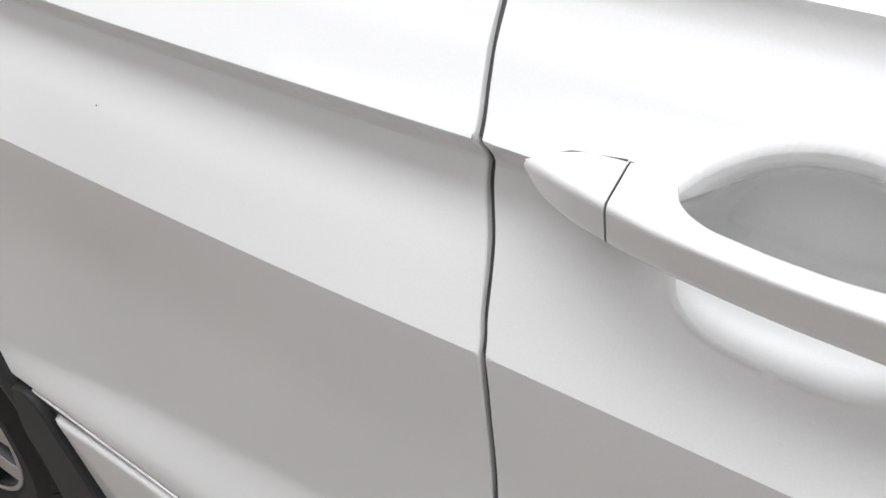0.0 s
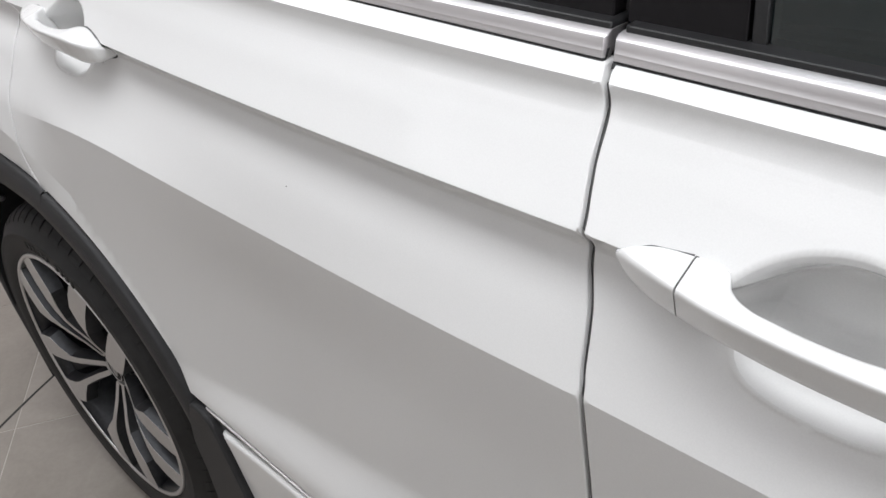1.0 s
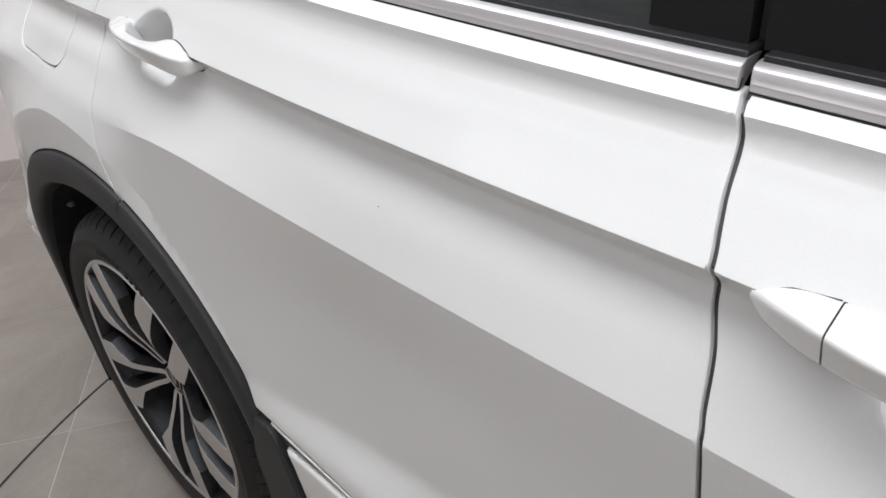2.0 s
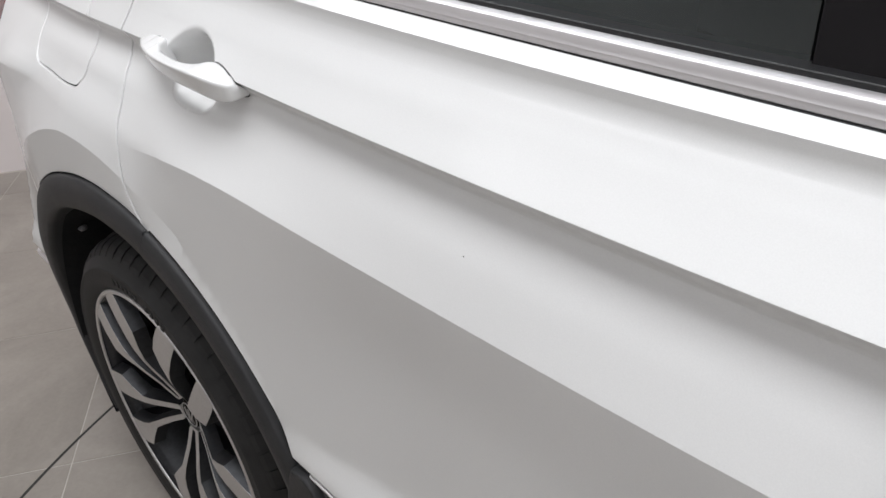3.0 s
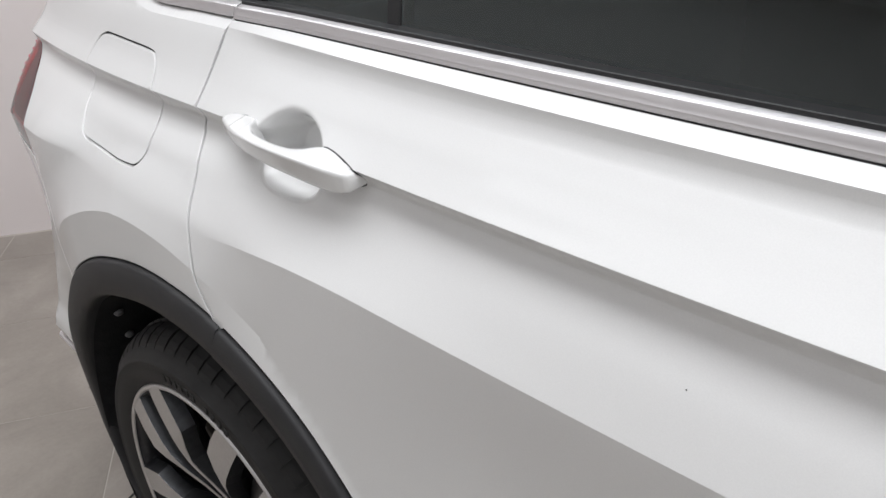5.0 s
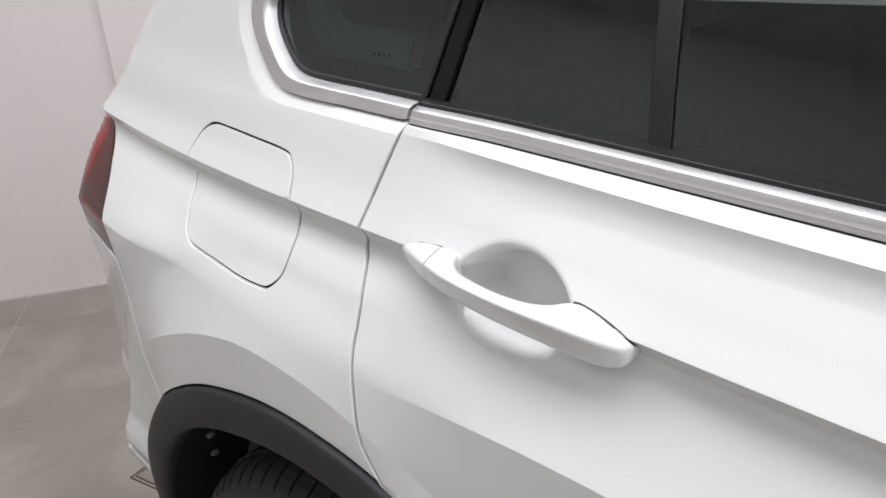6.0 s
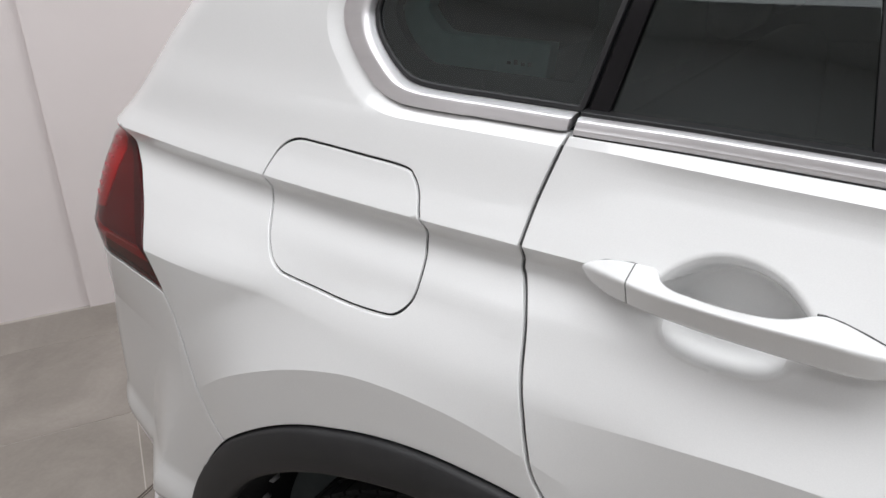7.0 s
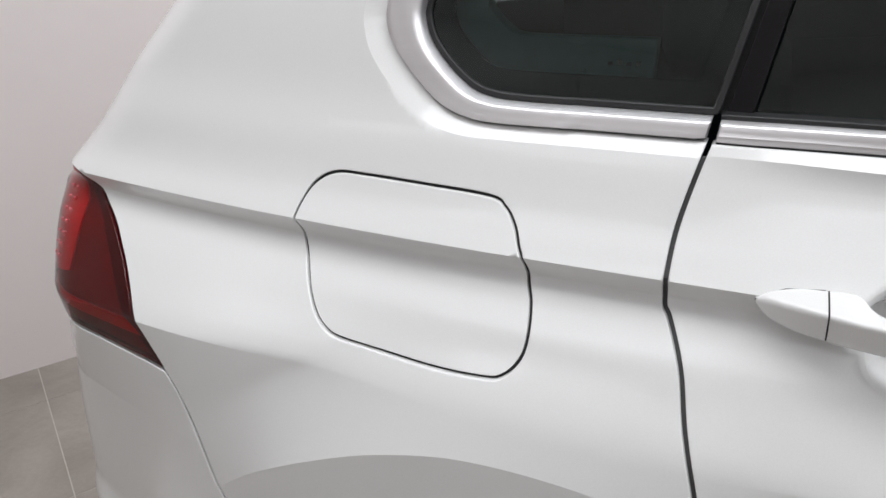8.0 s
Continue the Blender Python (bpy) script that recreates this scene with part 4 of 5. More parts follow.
# ---- wheels ----
def build_wheel():
    wheel = new("wheel")
    # tyre with shoulder, sidewall ring and tread blocks
    prof = [(0.262, 0.010), (0.266, 0.003), (0.272, -0.0005), (0.284, -0.0050), (0.297, -0.0068), (0.306, -0.0058), (0.3075, -0.0066), (0.3100, -0.0062), (0.3115, -0.0042), (0.320, 0.0012), (0.330, 0.0098), (0.3385, 0.0215), (0.344, 0.034), (0.347, 0.050), (0.3485, 0.07), (0.349, 0.10), (0.349, 0.14), (0.347, 0.175), (0.340, 0.200), (0.325, 0.213), (0.29, 0.215), (0.265, 0.205)]
    v, f = lathe(prof, 120)
    raw("tyre", v, f, RUBBER, wheel, "black low-profile rubber tyre", smooth=True)
    # tread: shoulder lugs that wrap over the edge, then plain rows of blocks
    v, f = [], []
    lug = [(0.3265, 0.0066), (0.3320, 0.0122), (0.3390, 0.0215), (0.3448, 0.0340), (0.3480, 0.0500)]
    n = 66
    for i in range(n):
        a0 = 2 * math.pi * i / n
        k = len(v)
        wide = (0.083, 0.077)[i % 2]
        for m, (r, y) in enumerate(lug):
            for s in (0.0, wide):
                a = a0 + s + 0.010 * m / 4
                rise = (0.0004, 0.0022, 0.0030, 0.0030, 0.0026)[m]
                nx, ny = (0.55, -0.83) if m < 2 else (0.86, -0.5)
                for d in (-0.001, rise):
                    v.append(((r + d * nx) * math.cos(a), y + d * ny, (r + d * nx) * math.sin(a)))
        for m in range(4):
            q = k + 4 * m
            f += [(q + 1, q + 3, q + 7, q + 5), (q, q + 1, q + 5, q + 4), (q + 2, q + 6, q + 7, q + 3)]
        f += [(k, k + 2, k + 3, k + 1), (k + 16, k + 17, k + 19, k + 18)]
    for i in range(72):
        a0 = 2 * math.pi * i / 72
        for y0, y1 in ((0.054, 0.086), (0.094, 0.126), (0.134, 0.166)):
            k = len(v)
            for a in (a0, a0 + 0.074):
                for y in (y0, y1):
                    for r in (0.347, 0.3535):
                        v.append((r * math.cos(a), y, r * math.sin(a)))
            f += [(k + 1, k + 3, k + 7, k + 5), (k, k + 1, k + 5, k + 4), (k + 2, k + 6, k + 7, k + 3), (k, k + 2, k + 3, k + 1), (k + 4, k + 5, k + 7, k + 6)]
    tread = raw("tread", v, f, RUBBER, wheel, "tyre tread blocks")
    bm = bmesh.new()
    bm.from_mesh(tread.data)
    bmesh.ops.recalc_face_normals(bm, faces=bm.faces)
    bm.to_mesh(tread.data)
    bm.free()
    # raised sidewall marks, too small to read
    for i in range(11):
        if i == 4:
            continue
        a = radians(66 + 3.1 * i)
        g = box_bm(-0.006, 0.006, -0.0014, 0.0008, -0.004, 0.004, 0.0004)
        g.transform(Matrix.Rotation(-a, 4, "Y") @ Matrix.Translation((0.293, -0.0066, 0)))
        part("sidewall_mark", g, RUBBER, wheel, "raised plain mark on the tyre wall", smooth=False)
    # rim: lip, barrel
    v, f = lathe([(0.2655, 0.008), (0.2665, 0.002), (0.2640, -0.0015), (0.2600, -0.0010), (0.2570, 0.0015)], 120)
    raw("rim_lip", v, f, MACHINED, wheel, "machined silver rim lip", smooth=True)
    v, f = lathe([(0.2660, 0.0085), (0.2572, 0.0020), (0.2500, 0.020), (0.2440, 0.060), (0.236, 0.12), (0.236, 0.19), (0.262, 0.20)], 96)
    raw("rim_barrel", v, f, ALLOY, wheel, "dark grey rim barrel", smooth=True)
    # hub bowl with bolts
    v, f = lathe([(0.0, 0.040), (0.028, 0.039), (0.032, 0.041), (0.034, 0.046), (0.060, 0.048), (0.074, 0.053), (0.080, 0.068), (0.0, 0.072)], 64)
    raw("hub", v, f, ALLOY, wheel, "dark grey wheel hub", smooth=True)
    bm = bmesh.new()
    bmesh.ops.create_cone(bm, cap_ends=True, segments=40, radius1=0.0285, radius2=0.0265, depth=0.006)
    bm.transform(pose(0, 0.0375, 0, 90, 0, 0))
    part("hub_cap", bm, GLOSS, wheel, "black hub cap")
    bm = bmesh.new()
    ring = bmesh.ops.create_circle(bm, segments=40, radius=0.0235)["verts"]
    bmesh.ops.translate(bm, vec=(0, 0, 0), verts=ring)
    v, f = lathe([(0.0255, 0.0340), (0.0245, 0.0332), (0.0225, 0.0340), (0.0240, 0.0350)], 40)
    bm.free()
    raw("cap_ring", v, f, MACHINED, wheel, "bright ring on the hub cap", smooth=True)
    for k in range(3):
        g = box_bm(-0.0015, 0.0015, 0.0332, 0.0346, -0.015, 0.012)
        g.transform(pose(-0.009 + 0.009 * k, 0, 0, 0, (-24, 0, 24)[k], 0))
        part("cap_emblem", g, MACHINED, wheel, "plain bright bar of the hub emblem", smooth=False)
    for k in range(5):
        a = radians(55 + 36 + 72 * k)
        bm = bmesh.new()
        bmesh.ops.create_cone(bm, cap_ends=True, segments=12, radius1=0.0095, radius2=0.0085, depth=0.012)
        bm.transform(pose(0.056 * math.cos(a), 0.048, 0.056 * math.sin(a), 90, 0, 0))
        part("wheel_bolt", bm, ALLOY, wheel, "dark wheel bolt")

    # five pairs of arms: thin near the hub, broad blades at the rim
    path = [(0.036, 0.0045, 0.0155, 0.033), (0.075, 0.0105, 0.0220, 0.021), (0.105, 0.0165, 0.0290, 0.010), (0.124, 0.0210, 0.0350, 0.004), (0.148, 0.0265, 0.0570, -0.001), (0.172, 0.0290, 0.0785, -0.003), (0.210, 0.0305, 0.0810, -0.0028), (0.2415, 0.0312, 0.0800, -0.0010), (0.2560, 0.0315, 0.0740, 0.0008)]

    def arm(sgn):
        fv, ff, sv, sf = [], [], [], []
        for r, lo, hi, y in path:
            lo, hi = lo * sgn, hi * sgn
            fv += [(r, y, lo), (r, y, hi)]
            sv += [(r, y + 0.0008, lo * 1.0), (r, y + 0.0008, hi), (r, y + 0.024, hi + sgn * 0.005), (r, y + 0.040, (lo + hi) / 2), (r, y + 0.024, lo - sgn * 0.005)]
        n = len(path)
        for i in range(n - 1):
            ff.append((2 * i, 2 * i + 1, 2 * i + 3, 2 * i + 2))
            for j in range(5):
                sf.append((5 * i + j, 5 * i + (j + 1) % 5, 5 * i + 5 + (j + 1) % 5, 5 * i + 5 + j))
        sf += [(0, 1, 2, 3, 4), tuple(range(5 * n - 5, 5 * n))]
        # the machined face is a thin plate
        k = len(fv)
        fv += [(x, y + 0.0012, z) for x, y, z in fv]
        for i in range(n - 1):
            for a, b in ((2 * i, 2 * i + 2), (2 * i + 1, 2 * i + 3)):
                ff.append((a, b, b + k, a + k))
        ff += [(0, 1, 1 + k, k), (k - 2, k - 1, 2 * k - 1, 2 * k - 2)]
        return fv, ff, sv, sf

    meshes = []
    for sgn in (1, -1):
        fv, ff, sv, sf = arm(sgn)
        pair = []
        for nm, v, f, mt in (("arm", sv, sf, ALLOY), ("arm_face", fv, ff, MACHINED)):
            me = bpy.data.meshes.new(nm)
            me.from_pydata(v, [], f)
            me.materials.append(mt)
            bm = bmesh.new()
            bm.from_mesh(me)
            bmesh.ops.recalc_face_normals(bm, faces=bm.faces)
            bm.to_mesh(me)
            bm.free()
            pair.append(me)
        meshes.append(pair)
    # joined U at the hub end of each pair
    for k in range(5):
        turn = Matrix.Rotation(-radians(55 + 72 * k), 4, "Y")
        for pair in meshes:
            for me, nm in zip(pair, ("spoke", "spoke_face")):
                ob = new(nm, me)
                ob.parent = wheel
                ob.matrix_local = turn
                tagged(ob, "machined silver spoke face" if nm == "spoke_face" else "dark grey alloy spoke")
        g = box_bm(0.033, 0.0405, 0.0338, 0.044, -0.0135, 0.0135, 0.001)
        ob = part("spoke_root", g, MACHINED, wheel, "machined bridge at the spoke root", smooth=False)
        ob.matrix_local = turn
        # dark web between the pairs
        web = raw("spoke_web", [(0.075, 0.045, -0.010), (0.075, 0.045, 0.010), (0.19, 0.040, 0.020), (0.255, 0.022, 0.030), (0.255, 0.022, -0.030), (0.19, 0.040, -0.020), (0.075, 0.055, -0.010), (0.075, 0.055, 0.010), (0.19, 0.052, 0.020), (0.255, 0.034, 0.030), (0.255, 0.034, -0.030), (0.19, 0.052, -0.020)], [(0, 1, 2, 5), (5, 2, 3, 4), (11, 8, 7, 6), (10, 9, 8, 11), (0, 5, 11, 6), (5, 4, 10, 11), (1, 7, 8, 2), (2, 8, 9, 3), (4, 3, 9, 10), (0, 6, 7, 1)], ALLOY, wheel, "dark recessed web of the spoke")
        web.matrix_local = turn
    # brake disc and calliper behind the spokes
    v, f = lathe([(0.07, 0.085), (0.155, 0.085), (0.157, 0.088), (0.157, 0.106), (0.07, 0.106)], 64)
    raw("brake_disc", v, f, BRAKE, wheel, "grey steel brake disc", smooth=True)
    bm = box_bm(-0.05, 0.05, 0.07, 0.125, 0.10, 0.165, 0.012)
    bm.transform(Matrix.Rotation(radians(-60), 4, "Y"))
    part("brake_calliper", bm, BRAKE, wheel, "grey brake calliper", smooth=False)
    return wheel


wheel = build_wheel()
wheel.parent = car
RIM_Y = -0.014
wheel.matrix_local = pose(0, RIM_Y, 0.352, 1.0, 0, 0)

# ---- sill ----
FRONT_SILL = 2.18
sill_gap = lambda x: 0.526 - 0.012 * (x - 0.5)
sill_loop = line(0.500, FRONT_SILL, sill_gap, 30) + [(FRONT_SILL, 0.27), (0.563, 0.27), (0.544, 0.36), (0.526, 0.43), (0.510, 0.50)]
sheet("sill_panel", sill_loop, PAINT, car, field=lambda x, z: plain(x, z) + 0.05 * np.clip(sill_gap(x) - 0.010 - z, 0, 0.3), step=0.02, lift=-0.003, fold=0.03, label="white side skirt below the doors", gap=0.0, round_edge=0.006)
trim_loop = line(0.468, FRONT_SILL, lambda x: sill_z(x) + 0.002, 30) + line(FRONT_SILL, 0.47, lambda x: sill_gap(x) - 0.01, 30)
sheet("sill_trim", trim_loop, PLASTIC, car, field=plain, step=0.02, lift=0.012, fold=0.02, label="black trim under the doors", gap=0.0)
trim_strip("sill_strip", even(line(0.470, FRONT_SILL, lambda x: sill_z(x) - 0.0085), 50), even(line(0.468, FRONT_SILL, lambda x: sill_z(x) - 0.0030), 50), car, "thin bright strip under the doors", tuck=0.002)
foot_loop = [(0.436, 0.546), (0.464, 0.548), (0.486, 0.532), (0.504, 0.49), (0.528, 0.42), (0.554, 0.30), (0.47, 0.22), (0.40, 0.22), (0.423, 0.30), (0.424, 0.40), (0.412, 0.47)]
sheet("cladding_foot", smooth_curve(foot_loop + foot_loop[:1], 4)[:-1], PLASTIC, car, field=plain, step=0.02, lift=-0.008, fold=0.03, label="matt black foot of the arch cladding", gap=0.0, round_edge=0.004)
raw("underbody", [(x, y, z) for x in (0.40, 2.25) for y in (0.05, 1.74) for z in (0.20, 0.30)], [(0, 1, 3, 2), (4, 6, 7, 5), (0, 4, 5, 1), (2, 3, 7, 6), (0, 2, 6, 4), (1, 5, 7, 3)], LINER, car, "black underbody tray")

# ---- the rest of the car: front wing, roof, tail and cabin ----
MID = 0.895
wing_loop = line(FRONT_END + 0.003, 3.28, lambda x: 1.01 - 0.055 * (x - 2.06) - 0.10 * max(0.0, x - 2.8) ** 1.5) + [(3.36, 0.82), (3.36, 0.62), (3.24, 0.50)] + [(FRONT_X + ARCH_R * math.cos(radians(a)), ARCH_Z + ARCH_R * math.sin(radians(a))) for a in range(17, 164, 3)] + [(FRONT_END + 0.003, 0.46), (FRONT_END + 0.022, 0.9)]


def wing_field(x, z):
    x = np.asarray(x, float)
    d = np.clip((x - 3.02) / 0.36, 0, 0.98)
    return side(np.minimum(x, 2.9), z, False) + 0.30 * (1 - np.sqrt(1 - d * d))


def wing_surface(x, z):
    y = wing_field(x, z)
    r = np.hypot(np.asarray(x) - FRONT_X, np.asarray(z) - ARCH_Z)
    w = (1 - np.clip((r - 0.535) / 0.085, 0, 1)) ** 1.5
    return y + (np.minimum(y, -0.022) - y) * w * (np.asarray(x) < 3.0)


sheet("front_wing", wing_loop, PAINT, car, field=wing_surface, step=0.03, label="glossy white front wing")


def across(name, stations, mat, label, n=24, parent=car):
    """A skin across the car: stations of (x, y at the flank, z at the flank, crown height, crown reach in x)."""
    verts, faces = [], []
    for x, y, z, crown, reach in stations:
        for k in range(n + 1):
            u = 2 * k / n - 1
            e = 1 - abs(u) ** 2.4
            verts.append((x + reach * e, MID + u * (MID - y), z + crown * e))
    m = n + 1
    for i in range(len(stations) - 1):
        for k in range(n):
            faces.append((i * m + k, i * m + k + 1, (i + 1) * m + k + 1, (i + 1) * m + k))
    return raw(name, verts, faces, mat, parent, label, smooth=True)


def flank(x, z):
    return float(plain(x, z))


across("roof", [(-0.36, 0.345, 1.545, 0.03, -0.05), (-0.1, 0.33, 1.56, 0.05, 0), (0.4, 0.315, 1.575, 0.065, 0), (0.9, 0.315, 1.57, 0.07, 0), (1.25, 0.325, 1.545, 0.065, 0), (1.5, 0.33, 1.49, 0.06, 0.05)], PAINT, "white roof skin")
across("windscreen", [(1.5, 0.33, 1.49, 0.06, 0.05), (1.8, 0.25, 1.30, 0.06, 0.10), (2.12, 0.15, 1.06, 0.05, 0.18)], TINTED, "raked windscreen")
across("bonnet", [(2.10, 0.10, 1.03, 0.06, 0.18), (2.5, 0.09, 0.99, 0.07, 0.18), (2.9, 0.10, 0.94, 0.07, 0.18), (3.2, 0.16, 0.87, 0.05, 0.18)], PAINT, "white bonnet")
across("front_bumper", [(3.2, 0.16, 0.87, 0.05, 0.18), (3.33, 0.20, 0.75, 0.02, 0.16), (3.35, 0.20, 0.55, 0, 0.16), (3.30, 0.20, 0.36, 0, 0.14), (3.2, 0.25, 0.24, 0, 0.10)], PAINT, "white front bumper")
across("tailgate", [(tail_x(z), flank(tail_x(z), z), z, 0.0, -0.015) for z in (1.10, 1.09, 1.05, 1.0, 0.95, 0.9, 0.85, 0.8, 0.75, 0.7, 0.65, 0.6, 0.56, 0.5, 0.4, 0.3)], PAINT, "white tailgate and bumper face")
across("rear_screen", [(-0.36, 0.345, 1.545, 0.03, -0.05)] + [(tail_x(z), flank(tail_x(z), z), z, 0.0, -0.015) for z in (1.5, 1.4, 1.3, 1.2, 1.10)], TINTED, "tinted rear screen")
frame_loop = [(0.08, 1.508)] + line(0.08, 1.52, lambda x: glass_top(x) + 0.002) + [(1.60, 1.40), (1.97, 1.06), (2.06, 1.04), (1.62, 1.46), (1.45, 1.535), (0.9, 1.56), (0.08, 1.56)]
sheet("roof_rail_panel", frame_loop, PAINT, car, field=plain, step=0.03, label="white roof edge and pillar")

# cabin: a dark tub with seats
part("cabin_floor", box_bm(-0.55, 2.1, 0.16, 1.63, 0.34, 0.40, 0.01), TRIMDARK, car, "dark cabin floor", smooth=False)
part("rear_bench", box_bm(0.02, 0.16, 0.22, 1.57, 0.55, 1.10, 0.05), TRIMDARK, car, "charcoal rear seat back")
part("rear_cushion", box_bm(0.12, 0.62, 0.22, 1.57, 0.45, 0.66, 0.05), TRIMDARK, car, "charcoal rear seat cushion")
for y in (0.30, 0.98):
    part("front_seat", box_bm(0.92, 1.06, y, y + 0.5, 0.55, 1.14, 0.06), TRIMDARK, car, "charcoal front seat back")
    part("front_cushion", box_bm(0.98, 1.48, y, y + 0.5, 0.45, 0.64, 0.05), TRIMDARK, car, "charcoal front seat cushion")
for x, ys in ((0.06, (0.32, 0.80, 1.28)), (0.97, (0.44, 1.12))):
    for y in ys:
        part("head_restraint", box_bm(x - 0.04, x + 0.05, y, y + 0.24, 1.14, 1.30, 0.04), TRIMDARK, car, "charcoal head restraint")
part("load_cover", box_bm(-0.58, -0.02, 0.16, 1.63, 1.03, 1.05, 0.005), TRIMDARK, car, "dark luggage cover", smooth=False)
part("inner_side", box_bm(-0.5, 2.0, 0.13, 0.15, 0.4, 1.09, 0.004), TRIMDARK, car, "dark inner door lining", smooth=False)

# added dark screens keep light from showing through far windows and rear screen
part("far_blind", box_bm(-0.58, 2.0, 1.60, 1.62, 1.05, 1.54, 0.004), TRIMDARK, car, "added dark screen closing the far windows from inside", smooth=False)
part("tail_blind", box_bm(-0.44, -0.42, 0.30, 1.60, 1.06, 1.52, 0.004), TRIMDARK, car, "added dark screen closing the rear screen from inside", smooth=False)
part("headliner", box_bm(-0.40, 1.45, 0.36, 1.44, 1.535, 1.55, 0.004), TRIMDARK, car, "dark headliner", smooth=False)

# the far side repeats the near side
FAR = Matrix(((1, 0, 0, 0), (0, -1, 0, 2 * MID), (0, 0, 1, 0), (0, 0, 0, 1)))
for ob in list(car.children):
    if ob.name.split(".")[0] in ("rear_door", "front_door", "quarter_panel", "fuel_flap", "quarter_window", "window_surround", "window_seal", "door_frame", "tail_lamp", "rear_bumper", "bumper_skirt", "bumper_trim", "arch_cladding", "wheel_house", "sill_panel", "sill_trim", "sill_strip", "front_wing", "roof_rail_panel", "inner_side", "wheel"):
        if ob.name.startswith("fuel_flap"):
            continue
        twin = copy_thing(ob, FAR @ ob.matrix_basis)
for ob in [o for o in car.children if o.name.split(".")[0] == "wheel"]:
    loc, rot, _ = ob.matrix_basis.decompose()
    copy_thing(ob, Matrix.Translation((FRONT_X, 0, 0)) @ Matrix.LocRotScale(loc, rot, None))

# ---- ceiling lights, all out of view ----
HOUSING = material("white_lamp_housing", (0.75, 0.75, 0.75), 0.5)
for x, y, size, wide, watts in LAMPS:
    light = tagged(new("ceiling_light"), "assumed long white ceiling panel out of view, switched on", "lamp", "ceiling lights of the hall")
    light.matrix_world = pose(x, y, CEIL)
    a, b = size / 2, wide / 2
    part("diffuser", box_bm(-a, a, -b, b, -0.035, -0.025), HOUSING, light, "white diffuser sheet", smooth=False)
    for x0, x1, y0, y1 in ((-a - 0.02, -a, -b - 0.02, b + 0.02), (a, a + 0.02, -b - 0.02, b + 0.02), (-a, a, -b - 0.02, -b), (-a, a, b, b + 0.02)):
        part("frame", box_bm(x0, x1, y0, y1, -0.05, 0.0, 0.003), HOUSING, light, "white metal frame rail", smooth=False)

# ---- floor: tiles on a screed, cut by the round joint of a turntable ----
TILE = bpy.data.materials.new("concrete_look_tile")
TILE.use_nodes = True
bsdf = TILE.node_tree.nodes["Principled BSDF"]
place = node(TILE, "ShaderNodeNewGeometry")
info = node(TILE, "ShaderNodeObjectInfo")
shift = node(TILE, "ShaderNodeVectorMath")
shift.operation = "MULTIPLY_ADD"
link(TILE, info.outputs["Random"], shift.inputs[0])
shift.inputs[1].default_value = (17.0, 31.0, 0.0)
link(TILE, place.outputs["Position"], shift.inputs[2])
cloud = node(TILE, "ShaderNodeTexNoise", Scale=2.6, Detail=9.0, Roughness=0.62, Distortion=0.6)
grain = node(TILE, "ShaderNodeTexNoise", Scale=70.0, Detail=4.0, Roughness=0.7)
for n in (cloud, grain):
    link(TILE, shift.outputs["Vector"], n.inputs["Vector"])
both = node(TILE, "ShaderNodeMath")
both.operation = "MULTIPLY_ADD"
link(TILE, grain.outputs["Fac"], both.inputs[0])
both.inputs[1].default_value = 0.22
link(TILE, cloud.outputs["Fac"], both.inputs[2])
ramp = node(TILE, "ShaderNodeValToRGB")
for k, (p, c) in enumerate(((0.40, (0.232, 0.207, 0.181)), (0.78, (0.362, 0.328, 0.293)))):
    ramp.color_ramp.elements[k].position, ramp.color_ramp.elements[k].color = p, (*c, 1)
e = ramp.color_ramp.elements.new(0.60)
e.color = (0.297, 0.268, 0.237, 1)
link(TILE, both.outputs["Value"], ramp.inputs["Fac"])
link(TILE, ramp.outputs["Color"], bsdf.inputs["Base Color"])
gloss = node(TILE, "ShaderNodeMapRange")
gloss.inputs["To Min"].default_value, gloss.inputs["To Max"].default_value = 0.34, 0.52
link(TILE, cloud.outputs["Fac"], gloss.inputs["Value"])
link(TILE, gloss.outputs["Result"], bsdf.inputs["Roughness"])
relief = node(TILE, "ShaderNodeBump", Strength=0.06, Distance=0.002)
link(TILE, grain.outputs["Fac"], relief.inputs["Height"])
link(TILE, relief.outputs["Normal"], bsdf.inputs["Normal"])
GROUT = noisy(material("light_grout", (0.34, 0.31, 0.285), 0.8), 30, (0.50, 0.465, 0.43), (0.58, 0.54, 0.50))
JOINT = material("dark_turntable_joint", (0.02, 0.019, 0.018), 0.7)

floor = raw("floor", [HALL @ Vector(p) for p in ((-0.2, T0, -0.0010), (S1, T0, -0.0010), (S1, T1, -0.0010), (-0.2, T1, -0.0010))], [(0, 1, 2, 3)], GROUT)
tagged(floor, "grey concrete-look tile floor with pale joints", "floor", kind="structure")
TILE_S, TILE_T = 0.624, 0.655
DISC = Vector((1.34, 0.92, 0))
DISC_R = 2.145


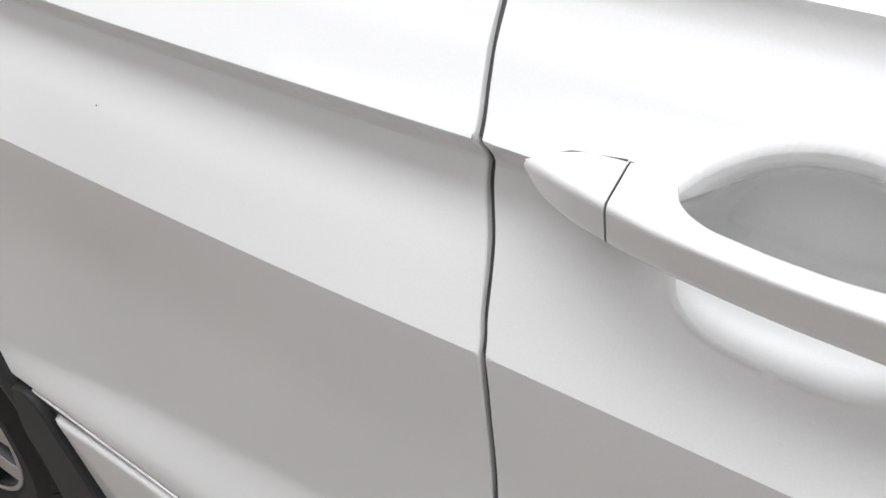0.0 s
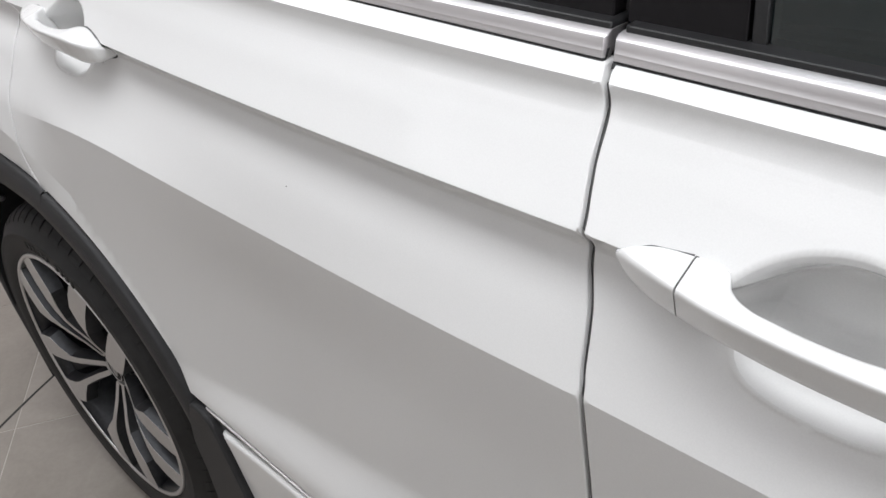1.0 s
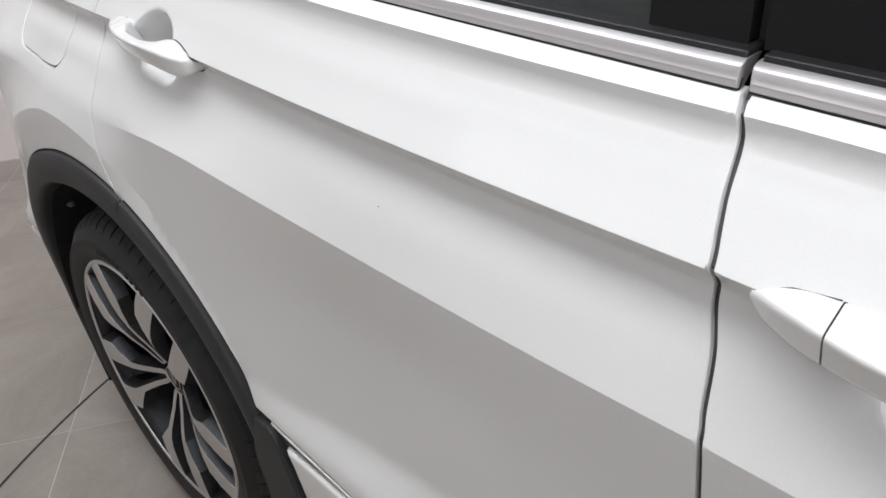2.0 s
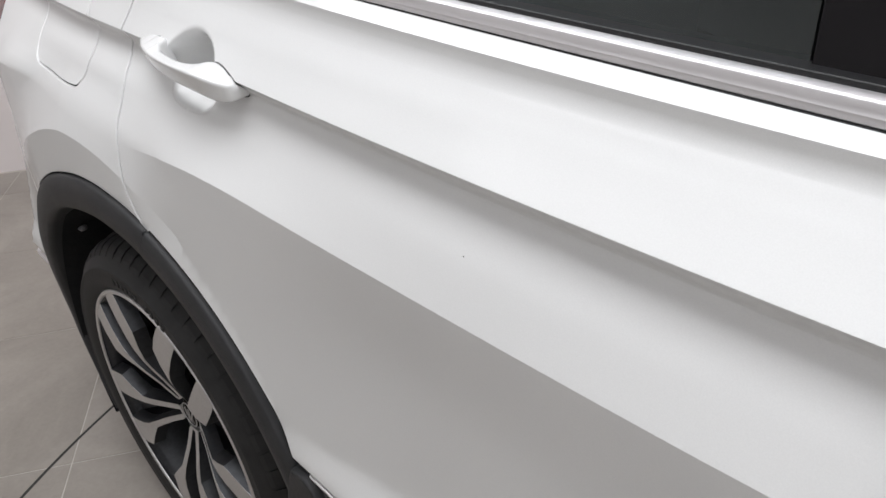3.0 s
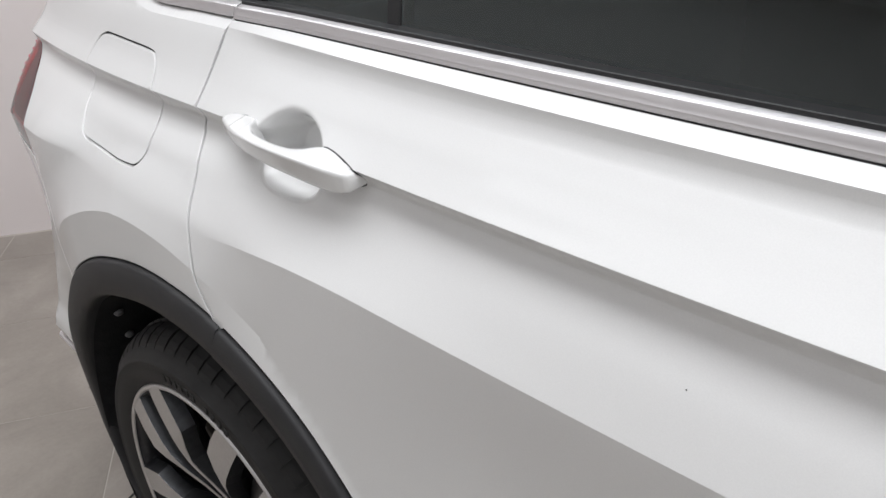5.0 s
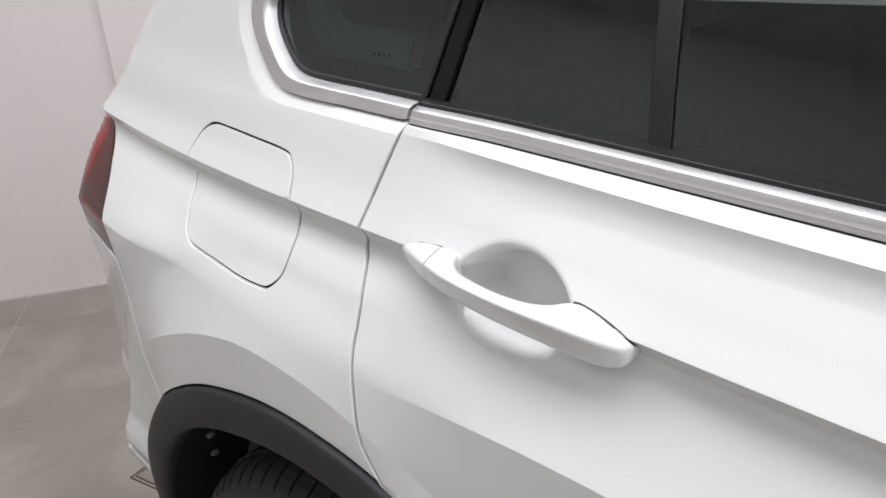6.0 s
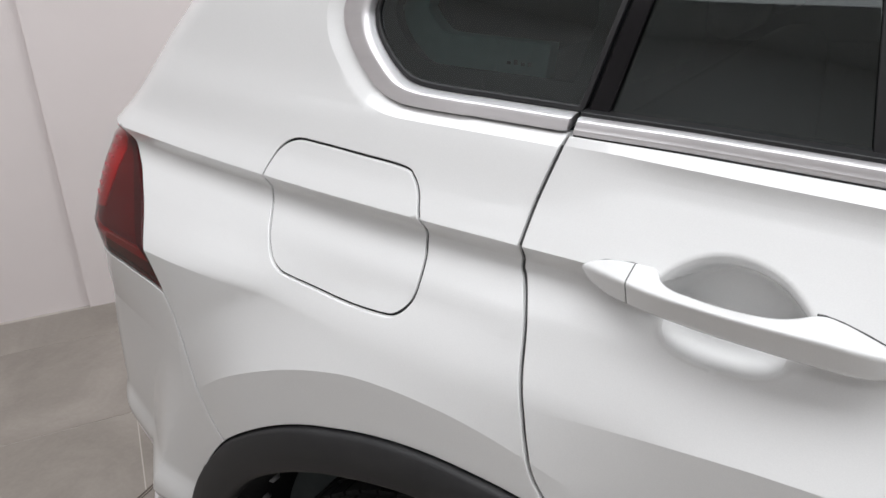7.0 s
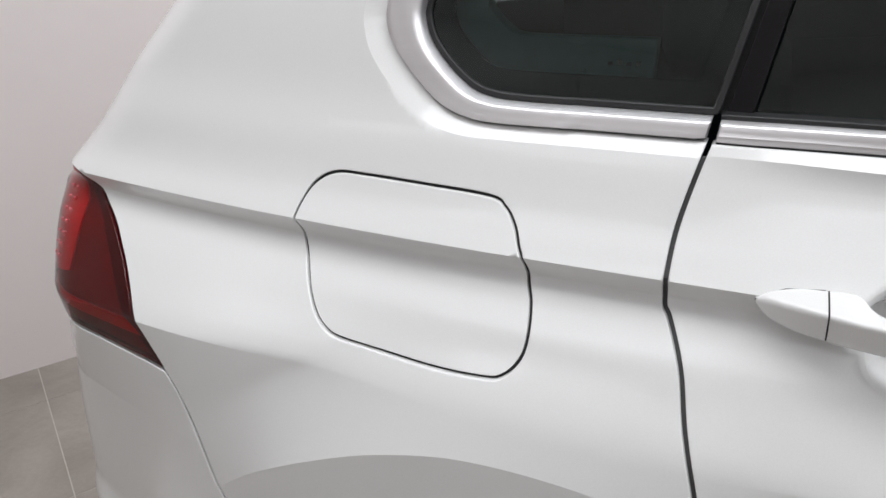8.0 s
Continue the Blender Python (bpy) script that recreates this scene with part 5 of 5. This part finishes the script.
def tile(i, j):
    g = 0.0016
    s0, s1 = 0.287 + TILE_S * (i - 1) + g, 0.287 + TILE_S * i - g
    t0, t1 = TILE_T * j + g, TILE_T * (j + 1) - g
    s0, s1, t0, t1 = max(s0, 0.0), min(s1, S1), max(t0, T0), min(t1, T1)
    if s1 - s0 < 0.02 or t1 - t0 < 0.02:
        return
    bm = bmesh.new()
    pts = [HALL @ Vector(p) for p in ((s0, t0, 0), (s1, t0, 0), (s1, t1, 0), (s0, t1, 0))]
    top = [bm.verts.new(p) for p in pts]
    foot = [bm.verts.new(p - Vector((0, 0, 0.006))) for p in pts]
    bm.faces.new(top)
    for k in range(4):
        bm.faces.new((top[k], foot[k], foot[(k + 1) % 4], top[(k + 1) % 4]))
    part("tile", bm, TILE, floor, "", smooth=False)


for i in range(0, 14):
    for j in range(-7, 9):
        tile(i, j)
v, f = [], []
for k in range(241):
    a = 2 * math.pi * k / 240
    for r, z in ((DISC_R - 0.004, 0.0004), (DISC_R + 0.004, 0.0004)):
        v.append((DISC.x + r * math.cos(a), DISC.y + r * math.sin(a), z))
f = [(2 * k, 2 * k + 1, 2 * k + 3, 2 * k + 2) for k in range(240)]
joint = raw("turntable_joint", v, f, JOINT)
tagged(joint, "thin dark round joint of the turntable in the floor", "floor joint", kind="structure")

# a square hatch let into the floor behind the car
HATCH = 0.42
hatch = tagged(new("floor_hatch"), "closed tile-filled floor hatch with a thin dark metal frame", "hatch")
hatch.matrix_world = pose(-1.168, 0.198, 0.0, 0, 0, 11)
STEEL = noisy(material("dull_hatch_steel", (0.12, 0.10, 0.085), 0.5, metal=0.4), 60, (0.09, 0.075, 0.062), (0.15, 0.125, 0.105))
for name, d0, d1, z, mat in (("outer_frame", 0.0, 0.004, 0.0022, STEEL), ("inner_frame", 0.010, 0.014, 0.0022, STEEL)):
    a, b = d0, HATCH - d0
    for x0, x1, y0, y1 in ((a, b, a, a + d1 - d0), (a, b, b - d1 + d0, b), (a, a + d1 - d0, a + d1 - d0, b - d1 + d0), (b - d1 + d0, b, a + d1 - d0, b - d1 + d0)):
        part(name, box_bm(x0, x1, y0, y1, -0.002, z), mat, hatch, "", smooth=False)
part("cover", box_bm(0.0145, HATCH - 0.0145, 0.0145, HATCH - 0.0145, -0.002, 0.0018), TILE, hatch, "grey tile cover", smooth=False)
